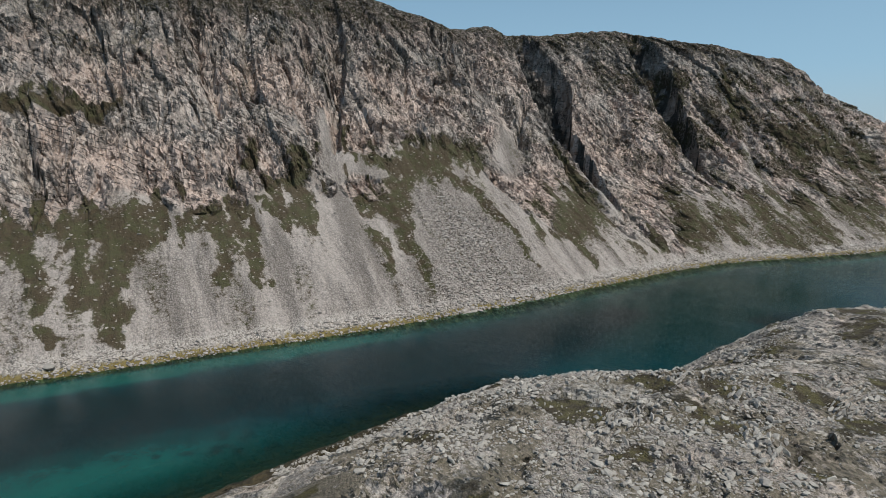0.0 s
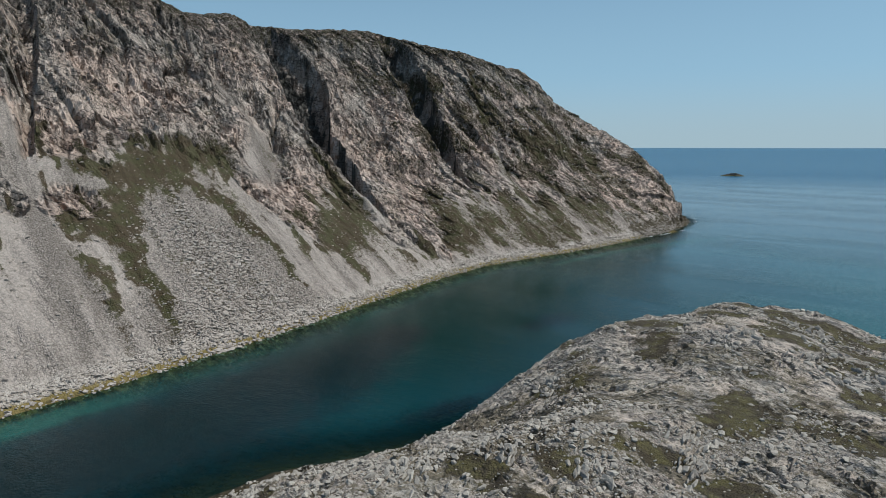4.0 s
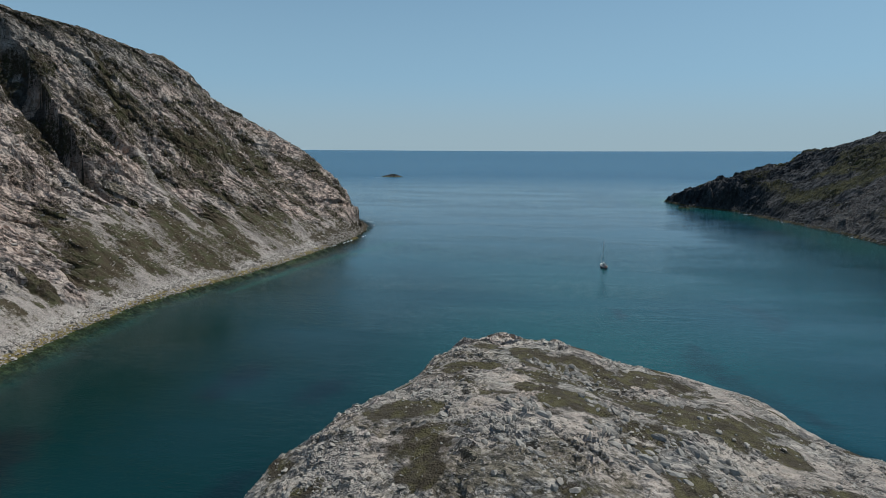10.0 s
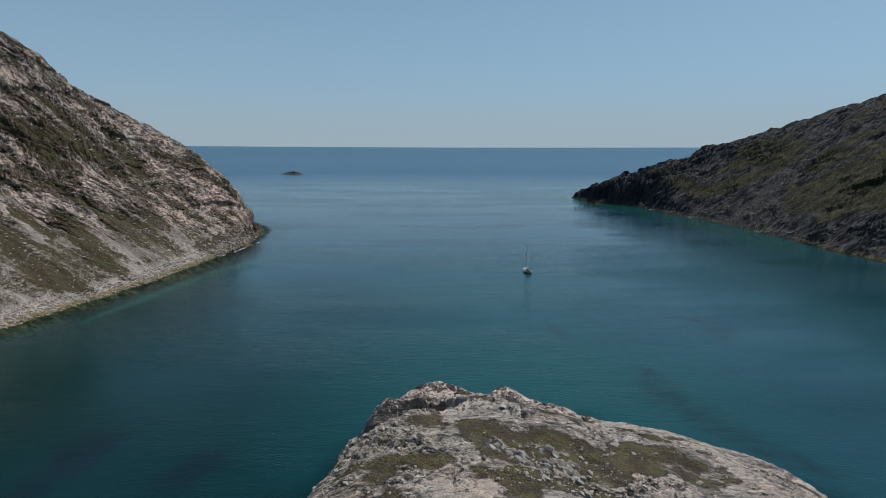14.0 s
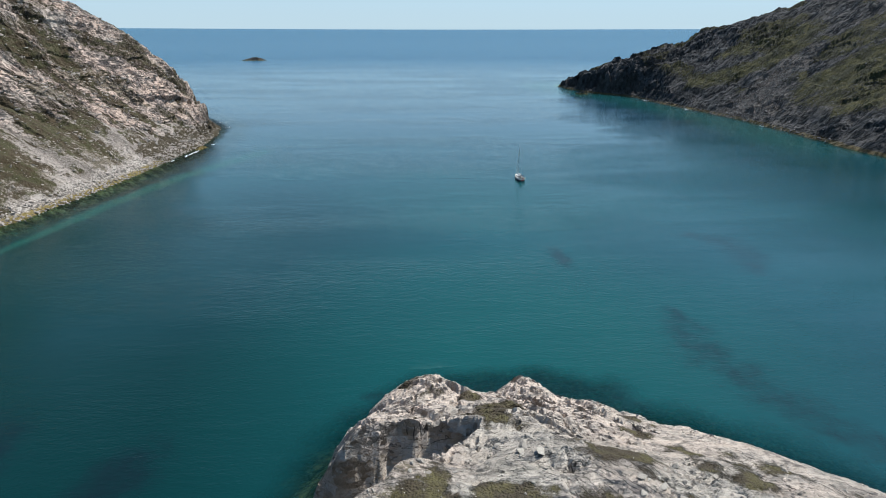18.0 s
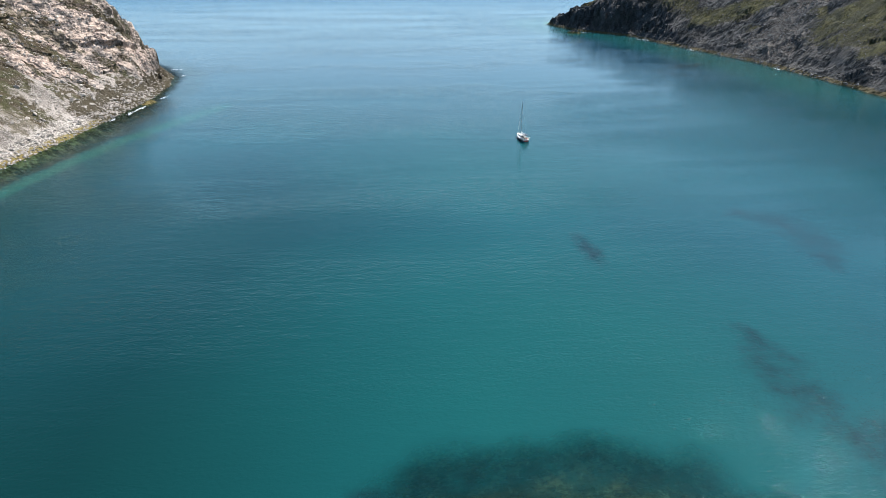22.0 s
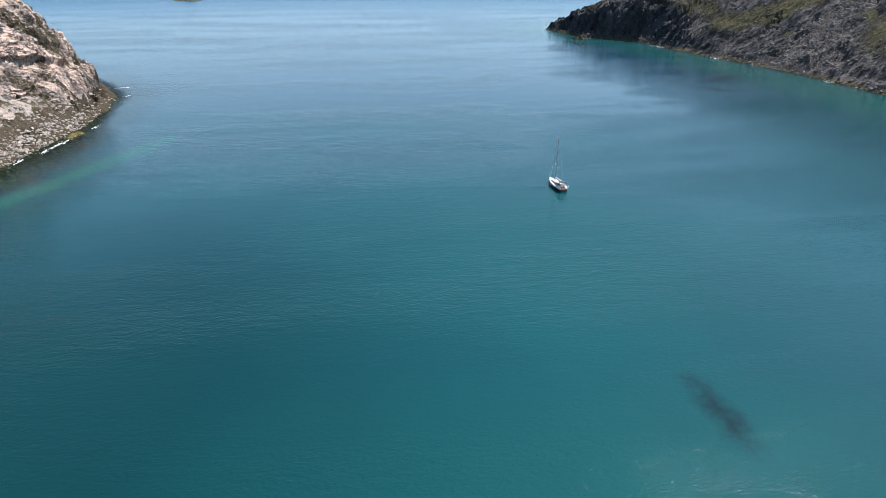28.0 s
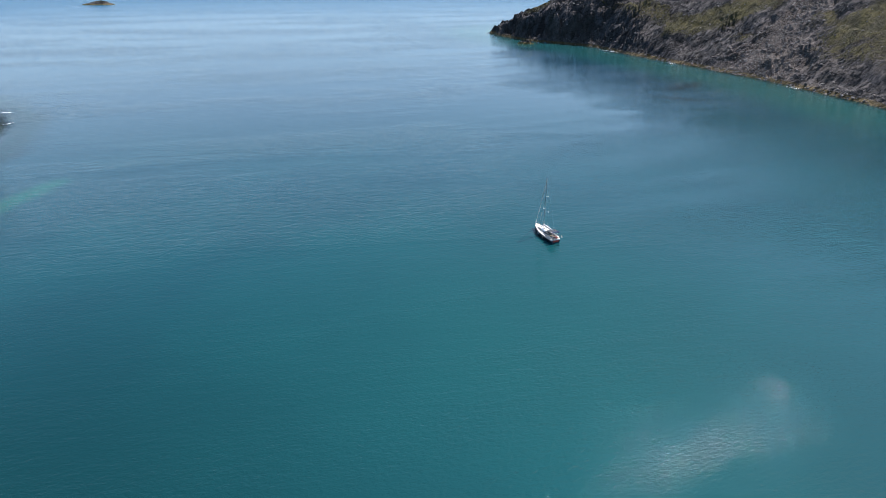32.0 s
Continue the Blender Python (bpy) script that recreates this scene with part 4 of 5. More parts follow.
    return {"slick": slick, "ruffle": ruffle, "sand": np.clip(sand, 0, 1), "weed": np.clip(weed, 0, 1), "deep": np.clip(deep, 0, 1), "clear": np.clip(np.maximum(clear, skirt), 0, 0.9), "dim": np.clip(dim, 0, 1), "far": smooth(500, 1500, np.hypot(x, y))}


sx = steps((-4900, -1400, 250), (-1400, -300, 50), (-300, -170, 6), (-170, 150, 2.0), (150, 300, 3.0), (300, 1400, 50), (1400, 4900, 250))
sy = steps((-600, -200, 40), (-200, 340, 2.0), (340, 620, 3.0), (620, 900, 8), (900, 1600, 25), (1600, 4900, 150))
gx, gy = np.meshgrid(sx, sy)
# the last kilometres lift to the level of the true horizon
lift = 44.0 * smooth(2600, 5600, np.hypot(gx, gy)) / smooth(2600, 5600, np.array(4900.0))
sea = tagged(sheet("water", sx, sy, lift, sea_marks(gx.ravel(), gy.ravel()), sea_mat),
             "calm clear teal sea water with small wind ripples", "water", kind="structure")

# ---- the fell ----
HEATH = []


def heath(*line):
    """A streak of heath on the fell: (y, z, half width) from point to point."""
    HEATH.append(line)


heath((-123, 35, 6), (-116, 26, 5.8), (-114, 19, 4.4))
heath((-108, 38, 3.7), (-104, 27, 3.5), (-101, 18, 4.4), (-98, 12, 3.2))
heath((-76, 43, 3), (-84, 36, 8.4), (-92, 28, 6.9), (-94, 20, 5.5), (-94, 11, 4.6), (-92, 6, 3))
heath((-101, 37, 4.9), (-92, 35, 6))
heath((-64, 38, 2.9), (-54, 39, 4.4), (-56, 29, 4.2), (-57, 20, 2.7), (-57, 15, 1.5))
heath((-34, 43, 2), (-28, 38, 3.7), (-21, 34, 2.9))
heath((-14, 58, 4.8), (-19, 48, 5.2), (-18, 37, 3))
heath((-3, 38, 2), (-3, 25, 2.4), (-2, 18, 1.8))
heath((23, 58, 3.4), (41, 56, 7.2), (71, 62, 8.6), (86, 60, 6.3))
heath((40, 51, 5.7), (25, 39, 6.6), (22, 26, 2.5), (21, 15, 2.9), (22, 10, 1.9))
heath((60, 52, 4), (73, 41, 4.5), (76, 33, 4), (79, 19, 2.7), (80, 12, 2.1))
heath((7, 27, 2), (9, 18, 2.4), (8, 14, 1.6))
heath((150, 64, 3), (154, 56, 4.5), (155, 47, 5), (149, 35, 7.5), (136, 28, 9), (120, 23, 9))
heath((149, 30, 3), (149, 22, 3))
heath((116, 22, 8.5), (115, 16, 6.3), (116, 9, 3.2))
heath((217, 28, 7), (212, 18, 9), (194, 9, 6))
heath((236, 24, 6), (231, 17, 8), (226, 10, 5))
heath((270, 30, 6.5), (262, 22, 8), (256, 10, 7))
heath((305, 28, 6.4), (294, 16, 6), (285, 8, 5))
heath((340, 24, 9.1), (341, 14, 6.8))
heath((-124, 87, 4.3), (-108, 86, 5.2), (-88, 82, 4.2))
heath((-114, 9, 2.5), (-111, 5, 2.5))
heath((332, 127, 4), (322, 104, 3.9), (305, 78, 2.8))
heath((387, 88, 7.9), (390, 61, 6.2))
heath((339, 72, 9.6), (380, 66, 10.3), (382, 52, 8.2))
heath((331, 45, 7.3), (329, 28, 7.1), (326, 17, 6))
heath((340, 68, 7), (347, 56, 7))
heath((254, 11, 8), (262, 7, 4.4))
heath((420, 60, 8), (405, 40, 7), (395, 20, 4))

heath((-47, 41, 2.2), (-46, 35, 2.8), (-43, 29, 2.8), (-45, 22, 2.2), (-46, 15, 1.6))
heath((-4, 38, 1.8), (-3, 28, 2.8), (-1, 18, 2.2))
heath((4, 28, 2.6), (9, 24, 3.2), (7, 16, 2.0))
heath((8, 40, 4), (18, 35, 5), (23, 22, 3), (23, 11, 1.6))
heath((-16, 61, 5), (-17, 50, 5), (-20, 40, 5), (-19, 32, 3))
heath((13, 78, 2), (11, 64, 2.4))
heath((-33, 64, 4), (-37, 57, 3))
heath((-30, 40, 4), (-28, 33, 3.4))

# freshly broken pinkish faces: (y, z, radius)
FRESH = ((117, 38, 15), (12, 46, 9), (-12, 99, 14), (183, 26, 16), (205, 42, 14), (-38, 96, 12), (232, 62, 14), (250, 40, 10), (-60, 44, 9), (420, 30, 30), (450, 20, 30), (400, 40, 25), (380, 30, 16), (100, 70, 10), (215, 58, 26), (245, 82, 24), (292, 62, 26), (192, 62, 20), (322, 52, 20),
         (60, 92, 20), (18, 74, 14), (-90, 60, 16), (350, 70, 22), (150, 110, 16))

fx = steps((-700, -350, 7), (-350, -325, 1.2), (-325, -124, 0.55), (-124, -112, 1.2), (-112, -96, 2))
fy = steps((-240, -150, 3), (-150, 495, 0.58), (495, 505, 1.2), (505, 690, 3))
gx, gy = np.meshgrid(fx, fy)
fz, fd, frock, fz0, ftip, fpush = fell(gx.ravel(), gy.ravel(), draped=False)
# the relief of the face stands out from it along the way down to the shore
plain_d = coast(gx.ravel(), gy.ravel(), FELL_SHORE, FELL_LAND).reshape(gx.shape)
slope_y, slope_x = np.gradient(plain_d, fy, fx)
norm = np.maximum(np.hypot(slope_x, slope_y), 0.3)
over = fz0 - np.interp(gy.ravel(), [c[0] for c in CREST], [c[1] for c in CREST])
fpush = np.clip(fpush, -45, 16) * np.where(fpush > 0, smooth(14, -6, over), smooth(30, 5, over))
out_x, out_y = gx.ravel() - fpush * (slope_x / norm).ravel(), gy.ravel() - fpush * (slope_y / norm).ravel()


# the fan of coarse blocks: (y, z, half width)
FAN = ((53, 43, 3), (52, 20, 22), (50, 3, 34))


def fell_marks(x, y, z, z0, d, rock, tip):
    wy, wz = y + 5.5 * fbm(y / 9, z0 / 9, 4, 72, 0.65), z0 + 5.5 * fbm(y / 9, z0 / 9, 4, 73, 0.65)
    veg = np.zeros(x.shape)
    for line in HEATH:
        veg = np.maximum(veg, np.clip(1.5 - 0.9 * near_line(wy, wz, line)[0], 0, 1.35))
    thin = smooth(0.02, 0.16, fbm(y / 15, z / 20, 5, 70, 0.6)) * smooth(6, 12, d) * smooth(170, 110, z) * 0.72 * smooth(150, 260, y)
    thin = np.maximum(thin, 0.52 * smooth(0.0, 0.4, fbm(y / 10, z / 30, 4, 75)) * smooth(5, 10, d) * (1 - rock))
    bench = np.interp(y, [c[0] for c in ROCK_FOOT], [c[1] for c in ROCK_FOOT])
    tufts = smooth(0.02, 0.26, fbm(y / 8, z0 / 15, 4, 78)) * smooth(-30, -12, z0 - bench) * smooth(22, 2, z0 - bench) * smooth(10, 16, d)
    thin = np.maximum(thin, 0.92 * tufts)
    # walls of the first two gullies: near-black colour stands for their deep shade
    cleft_shade = np.zeros(x.shape)
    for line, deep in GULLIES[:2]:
        cleft_shade = np.maximum(cleft_shade, 0.95 * smooth(1.15, 0.6, near_line(wy, wz, line)[0]) * smooth(45, 62, z0))
    soil = 0.8 * (0.62 + 0.28 * smooth(200, 280, y)) * smooth(-0.1, 0.35, fbm(y / 20, z / 25, 4, 77)) * smooth(6, 12, d) * smooth(20, 100, np.maximum(y + 0.8 * z - 60, z * 1.3 - 20))
    top = smooth(118, 142, z + 10 * fbm(x / 20, y / 20, 3, 76)) * 0.62
    chute = np.clip(1.4 - near_line(y, z0, ((4, 80, 3), (0, 45, 5), (-8, 10, 9)))[0], 0, 1)
    fresh = np.zeros(x.shape)
    for fy0, fz0, r in FRESH:
        fresh = np.maximum(fresh, np.clip(1.4 - np.hypot(wy - fy0, (wz - fz0) * 1.3) / r, 0, 1))
    # cape foot: black rock and weed, with the ledge's shade put into the colour
    return {"veg": np.clip(np.maximum(veg * 0.95, np.maximum(thin, top)) - chute, 0, 1.25) * smooth(2, 5, d), "scree": (1 - rock) * smooth(-1, 2, d), "fresh": fresh, "soil": soil, "cleft_shade": cleft_shade, "wrack_shade": smooth(335, 375, y) * smooth(10.5, 6.0, z0 + 4 * fbm(y / 7, x / 7, 3, 80)) * smooth(-5, -2.5, z0), "coarse": np.clip(1.5 - near_line(wy, wz, FAN)[0], 0, 1), "beach": smooth(1.0, 3.0, d) * smooth(12, 7, d) * (1 - tip) * smooth(375, 345, y),
            "lichen_shade": np.maximum(0.95 * tip * smooth(3.0, 4.5, z0) * smooth(13, 8, z0 + 6 * fbm(y / 9, z0 / 9, 3, 79)), smooth(85, 135, z + 25 * fbm(x / 40, y / 40, 3, 71)) * 0.8)}


corner = (np.arange(len(fy) - 1)[:, None] * len(fx) + np.arange(len(fx) - 1)[None, :]).ravel()
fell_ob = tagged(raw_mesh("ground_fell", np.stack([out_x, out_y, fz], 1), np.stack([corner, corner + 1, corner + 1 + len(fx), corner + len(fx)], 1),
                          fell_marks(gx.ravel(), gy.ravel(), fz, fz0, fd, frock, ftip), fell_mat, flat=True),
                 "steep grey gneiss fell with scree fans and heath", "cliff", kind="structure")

# ---- the low point ----
px = steps((-110, -84, 2), (-84, 84, 0.35), (84, 140, 2))
py = steps((-260, -100, 4), (-100, -70, 1), (-70, 150, 0.35), (150, 175, 2))
gx, gy = np.meshgrid(px, py)
pz, pd, pveg, prub = point(gx.ravel(), gy.ravel())
pfresh = np.zeros(pz.shape)
for spot in ((4, 5, 6, 5, 0), (-4, 9, 4, 3, 0), (50, 92, 18, 9, -25), (14, 116, 14, 12, 0), (-3, 114, 12, 14, 0), (30, 110, 16, 12, 0)):
    pfresh = np.maximum(pfresh, 0.85 * blot(gx.ravel(), gy.ravel(), *spot))
psoil = (0.18 + 0.26 * smooth(60, 20, gy.ravel()) + 0.36 * smooth(-0.2, 0.3, fbm(gx.ravel() / 16, gy.ravel() / 11, 4, 125))) * smooth(114, 92, gy.ravel()) * (1 - 0.5 * smooth(30, 50, gx.ravel() * 0.6 + gy.ravel() * 0.3))
point_ob = tagged(sheet("ground_point", px, py, pz, {"veg": pveg, "scree": 0.75 * prub, "lichen_shade": 0.3 * smooth(112, 96, gy.ravel()), "fresh": pfresh, "soil": psoil, "coarse": pd * 0 + 0.8, "wrack_shade": smooth(9.0, 6.0, pd) * smooth(70, 30, gy.ravel()) * smooth(0, -20, gx.ravel())}, point_mat, flat=True),
                  "low pale gneiss point with slabs, rubble and heath", "headland", kind="structure")

# ---- the headland across the bay ----
rx = steps((140, 165, 3), (165, 330, 1.2), (330, 480, 3), (480, 900, 20))
ry = steps((60, 330, 10), (330, 820, 1.4), (820, 900, 6))
gx, gy = np.meshgrid(rx, ry)
rz, rd, rrock = far_head(gx.ravel(), gy.ravel())
ru, rw = gy.ravel() + 6 * fbm(gx.ravel() / 16, gy.ravel() / 16, 3, 221), rz + 4 * fbm(gx.ravel() / 12, gy.ravel() / 12, 3, 222)
rveg = 0.75 * smooth(-0.05, 0.2, fbm((gx.ravel() + 0.5 * gy.ravel()) / 35, gy.ravel() / 60, 4, 220)) * smooth(12, 26, rd)
for line in FAR_HEATH:
    rveg = np.maximum(rveg, np.clip(1.5 - near_line(ru, rw, line)[0], 0, 0.95))
rfan = np.clip(1.6 - near_line(ru, rw, FAR_FAN)[0], 0, 1)
tagged(sheet("ground_far_headland", rx, ry, rz, {"veg": rveg * (1 - rfan), "scree": np.maximum((1 - rrock) * smooth(0, 3, rd) * 0.2, rfan), "lichen_shade": (0.9 - 0.5 * rrock) * (1 - rfan), "fresh": rfan, "coarse": rd * 0 + 0.8}, far_mat, flat=True),
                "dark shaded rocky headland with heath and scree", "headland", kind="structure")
# ---- loose stones ----
def stone_shape(seed, fine=False):
    """Points and triangles of an angular block about one metre across."""
    rng = np.random.RandomState(seed)
    bm = bmesh.new()
    bmesh.ops.create_icosphere(bm, subdivisions=2 if fine else 1, radius=0.62)
    co = np.array([v.co[:] for v in bm.verts])
    tri = np.array([[v.index for v in f.verts] for f in bm.faces])
    bm.free()
    for _ in range(11 if fine else 7):
        n = rng.normal(size=3)
        n /= np.linalg.norm(n)
        far = co @ n - rng.uniform(0.20, 0.40)
        co = co - np.maximum(far, 0)[:, None] * n
    co = co * rng.uniform((0.85, 0.6, 0.34), (1.5, 1.0, 0.65)) + rng.normal(size=co.shape) * 0.012
    return co, tri


SMALL = [stone_shape(k) for k in range(12)]
LARGE = [stone_shape(100 + k, True) for k in range(8)]
SLABS = [(co * np.array((1.3, 0.42, 1.5)), tri) for co, tri in SMALL]


def scatter(name, spots, sizes, tilt, material, seed, shapes=SMALL, turn=None):
    """Many stones joined into one mesh; turn lays them all about one way."""
    rng = np.random.RandomState(seed)
    kinds = rng.randint(0, len(shapes), len(spots))
    verts, faces, start = [], [], 0
    for kind, (co, tri) in enumerate(shapes):
        take = np.where(kinds == kind)[0]
        if not len(take):
            continue
        a, b = rng.uniform(0, 6.283, len(take)), rng.normal(0, tilt, len(take))
        if turn is not None:
            a, b = turn[take] + rng.normal(0, 0.3, len(take)), 0.75 + b
        ca, sa, cb, sb = np.cos(a), np.sin(a), np.cos(b), np.sin(b)
        x, y, z = co.T[:, None, :]
        y2, z2 = y * cb[:, None] - z * sb[:, None], y * sb[:, None] + z * cb[:, None]
        pts = np.stack([x * ca[:, None] - y2 * sa[:, None], x * sa[:, None] + y2 * ca[:, None], z2], -1) * sizes[take][:, None, None] + spots[take][:, None, :]
        verts.append(pts.reshape(-1, 3))
        faces.append((tri[None] + (start + np.arange(len(take)) * len(co))[:, None, None]).reshape(-1, 3))
        start += len(take) * len(co)
    return raw_mesh(name, np.concatenate(verts), np.concatenate(faces), {}, material, flat=True)


rng = np.random.RandomState(5)

# rubble on the point
n = 110000
x, y = rng.uniform(-72, 72, n), rng.uniform(-66, 132, n)
z, d, veg, rub = point(x, y)
keep = (d > 1.0) & (rng.uniform(0, 1, n) < 0.02 * smooth(104, 96, y) + 0.6 * rub**1.5 * (1 - 0.7 * veg) + 0.25 * smooth(14, 3, d) * smooth(20, -20, y))
x, y, z = x[keep], y[keep], z[keep]
size = 0.25 + 0.95 * rng.uniform(0, 1, len(x)) ** 5 + 0.25 * rng.uniform(0, 1, len(x))
tagged(scatter("stone_rubble", np.stack([x, y, z + 0.12 * size], 1), size, 0.5, stone_mat, 7), "pale angular gneiss rubble strewn on the point",
       "rubble", kind="stuff")

# finer rubble on the near part
n = 130000
x, y = rng.uniform(-60, 66, n), rng.uniform(-60, 92, n)
z, d, veg, rub = point(x, y)
keep = (d > 1.0) & (rng.uniform(0, 1, n) < (0.03 + 0.35 * smooth(0.0, 0.4, rub + 0.6 * fbm(x / 5, y / 5, 3, 140))) * (1 - 0.6 * veg))
x, y, z = x[keep], y[keep], z[keep]
size = 0.18 + 0.3 * rng.uniform(0, 1, len(x)) ** 2
tagged(scatter("stone_shards", np.stack([x, y, z + 0.1 * size], 1), size, 0.5, stone_mat, 17), "small pale angular stones strewn over the point",
       "rubble", kind="stuff")

# ribs of upturned slabs that stand out of the point: (x, y, half length, half width)
RIBS = ((-6, -13, 4, 2.5), (-22, 27, 4, 2.5), (12, 1, 6, 3), (14, -21, 5, 2.5), (2, -33, 5, 3), (5, -12, 4, 2), (-12, -24, 4, 2.5), (3, 47, 6, 2.5), (9, 81, 5, 1.8),
        (18, 60, 5, 2), (29, 51, 5, 3.5), (22, 46, 4, 2), (29, 73, 3, 2), (15, 80, 4, 1.8), (17, 50, 3, 2), (6, 54, 4, 2))
sx, sy, sturn, ssize = [], [], [], []
for cx, cy, ra, rb in RIBS:
    heading = 2.3 + rng.normal(0, 0.25)
    count = int(5.5 * ra * rb)
    u, v = rng.normal(0, 0.55, count) * ra, rng.normal(0, 0.55, count) * rb
    sx += list(cx + u * math.cos(heading) - v * math.sin(heading))
    sy += list(cy + u * math.sin(heading) + v * math.cos(heading))
    sturn += [heading] * count
    ssize += list(0.55 + 1.1 * rng.uniform(0, 1, count) ** 2)
sx, sy, ssize = np.array(sx), np.array(sy), np.array(ssize)
tagged(scatter("slab_ribs", np.stack([sx, sy, point(sx, sy)[0] + 0.08 * ssize], 1), ssize, 0.25, stone_mat, 19, SLABS, turn=np.array(sturn)),
       "ribs of pale upturned gneiss slabs on the point", "outcrop", kind="stuff")

# the larger boulders of the point, each a piece of it
n = 900
x, y = rng.uniform(-45, 60, n), rng.uniform(-45, 125, n)
z, d, veg, rub = point(x, y)
order = np.argsort(-(rub + 0.3 * rng.uniform(0, 1, n)) * (1 - veg) ** 2 * (d > 6))[:240]
boulder_meshes = []
for k, (co, tri) in enumerate(LARGE):
    me = bpy.data.meshes.new("boulder")
    me.from_pydata(co.tolist(), [], tri.tolist())
    me.materials.append(stone_mat)
    boulder_meshes.append(me)


def boulder(bx, by, bz, size, turn, lean, kind, parent):
    ob = new("boulder", boulder_meshes[kind % len(boulder_meshes)])
    ob.matrix_world = Matrix.LocRotScale((bx, by, bz + 0.06 * size), Euler((lean, 0.3 * lean, turn)), (size, size, size))
    ob.parent = parent
    return ob


for k in order:
    boulder(x[k], y[k], z[k], rng.uniform(0.7, 1.35), rng.uniform(0, 6.28), rng.normal(0, 0.25), int(rng.randint(8)), point_ob)
for bx, by, size in ((25, 89.6, 3.2), (22.2, 88.9, 2.4), (18.4, 89.9, 2.0), (20.8, 91.5, 1.8), (19.3, 85.4, 1.7), (26.9, 87.0, 1.6), (28.9, 91, 1.4),
                     (30.1, 87.5, 1.8), (18.7, 83.5, 1.6), (-5.8, 50.9, 2.6), (-3.9, 4.6, 2.6), (30.1, 57.1, 2.4), (21.2, 46.2, 2.6), (32.8, 66, 2.6),
                     (34.6, 45.2, 2.4), (-4, -15.7, 2.2), (8, -19.9, 2.2), (15.8, 2.7, 2.0), (-24, 25, 3.4), (-18, 17, 3.0)):
    boulder(bx, by, float(point(np.array([bx]), np.array([by]))[0][0]), 0.55 * size, rng.uniform(0, 6.28), rng.normal(0, 0.15), int(rng.randint(8)), point_ob)

# scree and the boulder beach of the fell
n = 90000
y = rng.uniform(-150, 470, n)
x = rng.uniform(-235, -124, n)
z, d, rock, z0, tip = fell(x, y)
beach = smooth(10, 5, d) * smooth(-1.5, 0.5, d)
fan = np.clip(1.5 - near_line(y, z0, FAN)[0], 0, 1)
keep = (d > -1.5) & (z0 < 62) & (rng.uniform(0, 1, n) < (1 - rock) * (0.13 + 0.9 * fan + 0.9 * beach * (1 - tip)))
x, y, z, fan = x[keep], y[keep], z[keep], fan[keep]
size = 0.5 + 1.0 * rng.uniform(0, 1, len(x)) ** 4 + 0.6 * fan * rng.uniform(0.2, 1.4, len(x)) + 0.5 * beach[keep] * rng.uniform(0, 1, len(x))
tagged(scatter("scree_stones", np.stack([x, y, z + 0.15 * size], 1), size, 0.6, scree_mat, 8), "pale angular scree blocks on the slope and beach",
       "scree", kind="stuff")
# blocks strewn over the broken slope towards the cape
n = 30000
y, x = rng.uniform(175, 480, n), rng.uniform(-330, -126, n)
z, d, rock, z0, tip = fell(x, y)
keep = (d > 5) & (z0 < 120) & (rng.uniform(0, 1, n) < smooth(0.25, -0.25, fbm(y / 14, z0 / 14, 3, 141)) * (0.15 + 0.55 * smooth(300, 400, y)))
x, y, z = x[keep], y[keep], z[keep]
size = 0.5 + 1.9 * rng.uniform(0, 1, len(x)) ** 4 + 0.4 * rng.uniform(0, 1, len(x))
tagged(scatter("slope_blocks", np.stack([x, y, z + 0.1 * size], 1), size, 0.6, scree_mat, 18), "pale angular blocks strewn over the heath slope",
       "scree", kind="stuff")
for by, bz, size, note in ((-111, 2.5, 4.2, "dark"), (117, 52, 3.2, "pale")):
    bx = np.arange(-330.0, -130.0, 0.5)
    hz = fell(bx, np.full(bx.shape, float(by)))[0]
    k = int(np.argmin(np.abs(hz - bz)))
    ob = boulder(bx[k], by, hz[k], size, 0.6, 0.1, 3, None)
    tagged(ob, f"{note} grey boulder resting on the scree slope", "boulder")

# the largest blocks of the coarse fan, each a piece of the slope
block_meshes = []
for me in boulder_meshes:
    twin = me.copy()
    twin.materials.clear()
    twin.materials.append(fan_mat)
    block_meshes.append(twin)
n = 1500
by, bx = rng.uniform(12, 92, n), rng.uniform(-205, -146, n)
bz, bd, brock, bz0, btip = fell(bx, by)
inside = np.clip(1.5 - near_line(by, bz0, FAN)[0], 0, 1) * (1 - brock) * (bd > 3)
for k in np.argsort(-(inside + 0.4 * rng.uniform(0, 1, n)))[:280]:
    ob = new("block", block_meshes[int(rng.randint(8))])
    size = rng.uniform(0.9, 1.8)
    ob.matrix_world = Matrix.LocRotScale((bx[k], by[k], bz[k] + 0.2 * size), Euler((rng.normal(0, 0.4), rng.normal(0, 0.4), rng.uniform(0, 6.28))), (size, size, size))
    ob.parent = fell_ob

# scree of the far headland
n = 26000
y, x = rng.uniform(400, 690, n), rng.uniform(205, 330, n)
z, d, rock = far_head(x, y)
keep = (d > -1) & (rng.uniform(0, 1, n) < 0.45 * smooth(8, 2, d) + 0.95 * np.clip(1.5 - near_line(y, z, FAR_FAN)[0], 0, 1) + 0.05)
size = 0.8 + 1.3 * rng.uniform(0, 1, n) ** 4
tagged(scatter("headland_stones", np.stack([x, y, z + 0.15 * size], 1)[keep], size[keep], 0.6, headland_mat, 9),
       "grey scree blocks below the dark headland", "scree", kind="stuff")


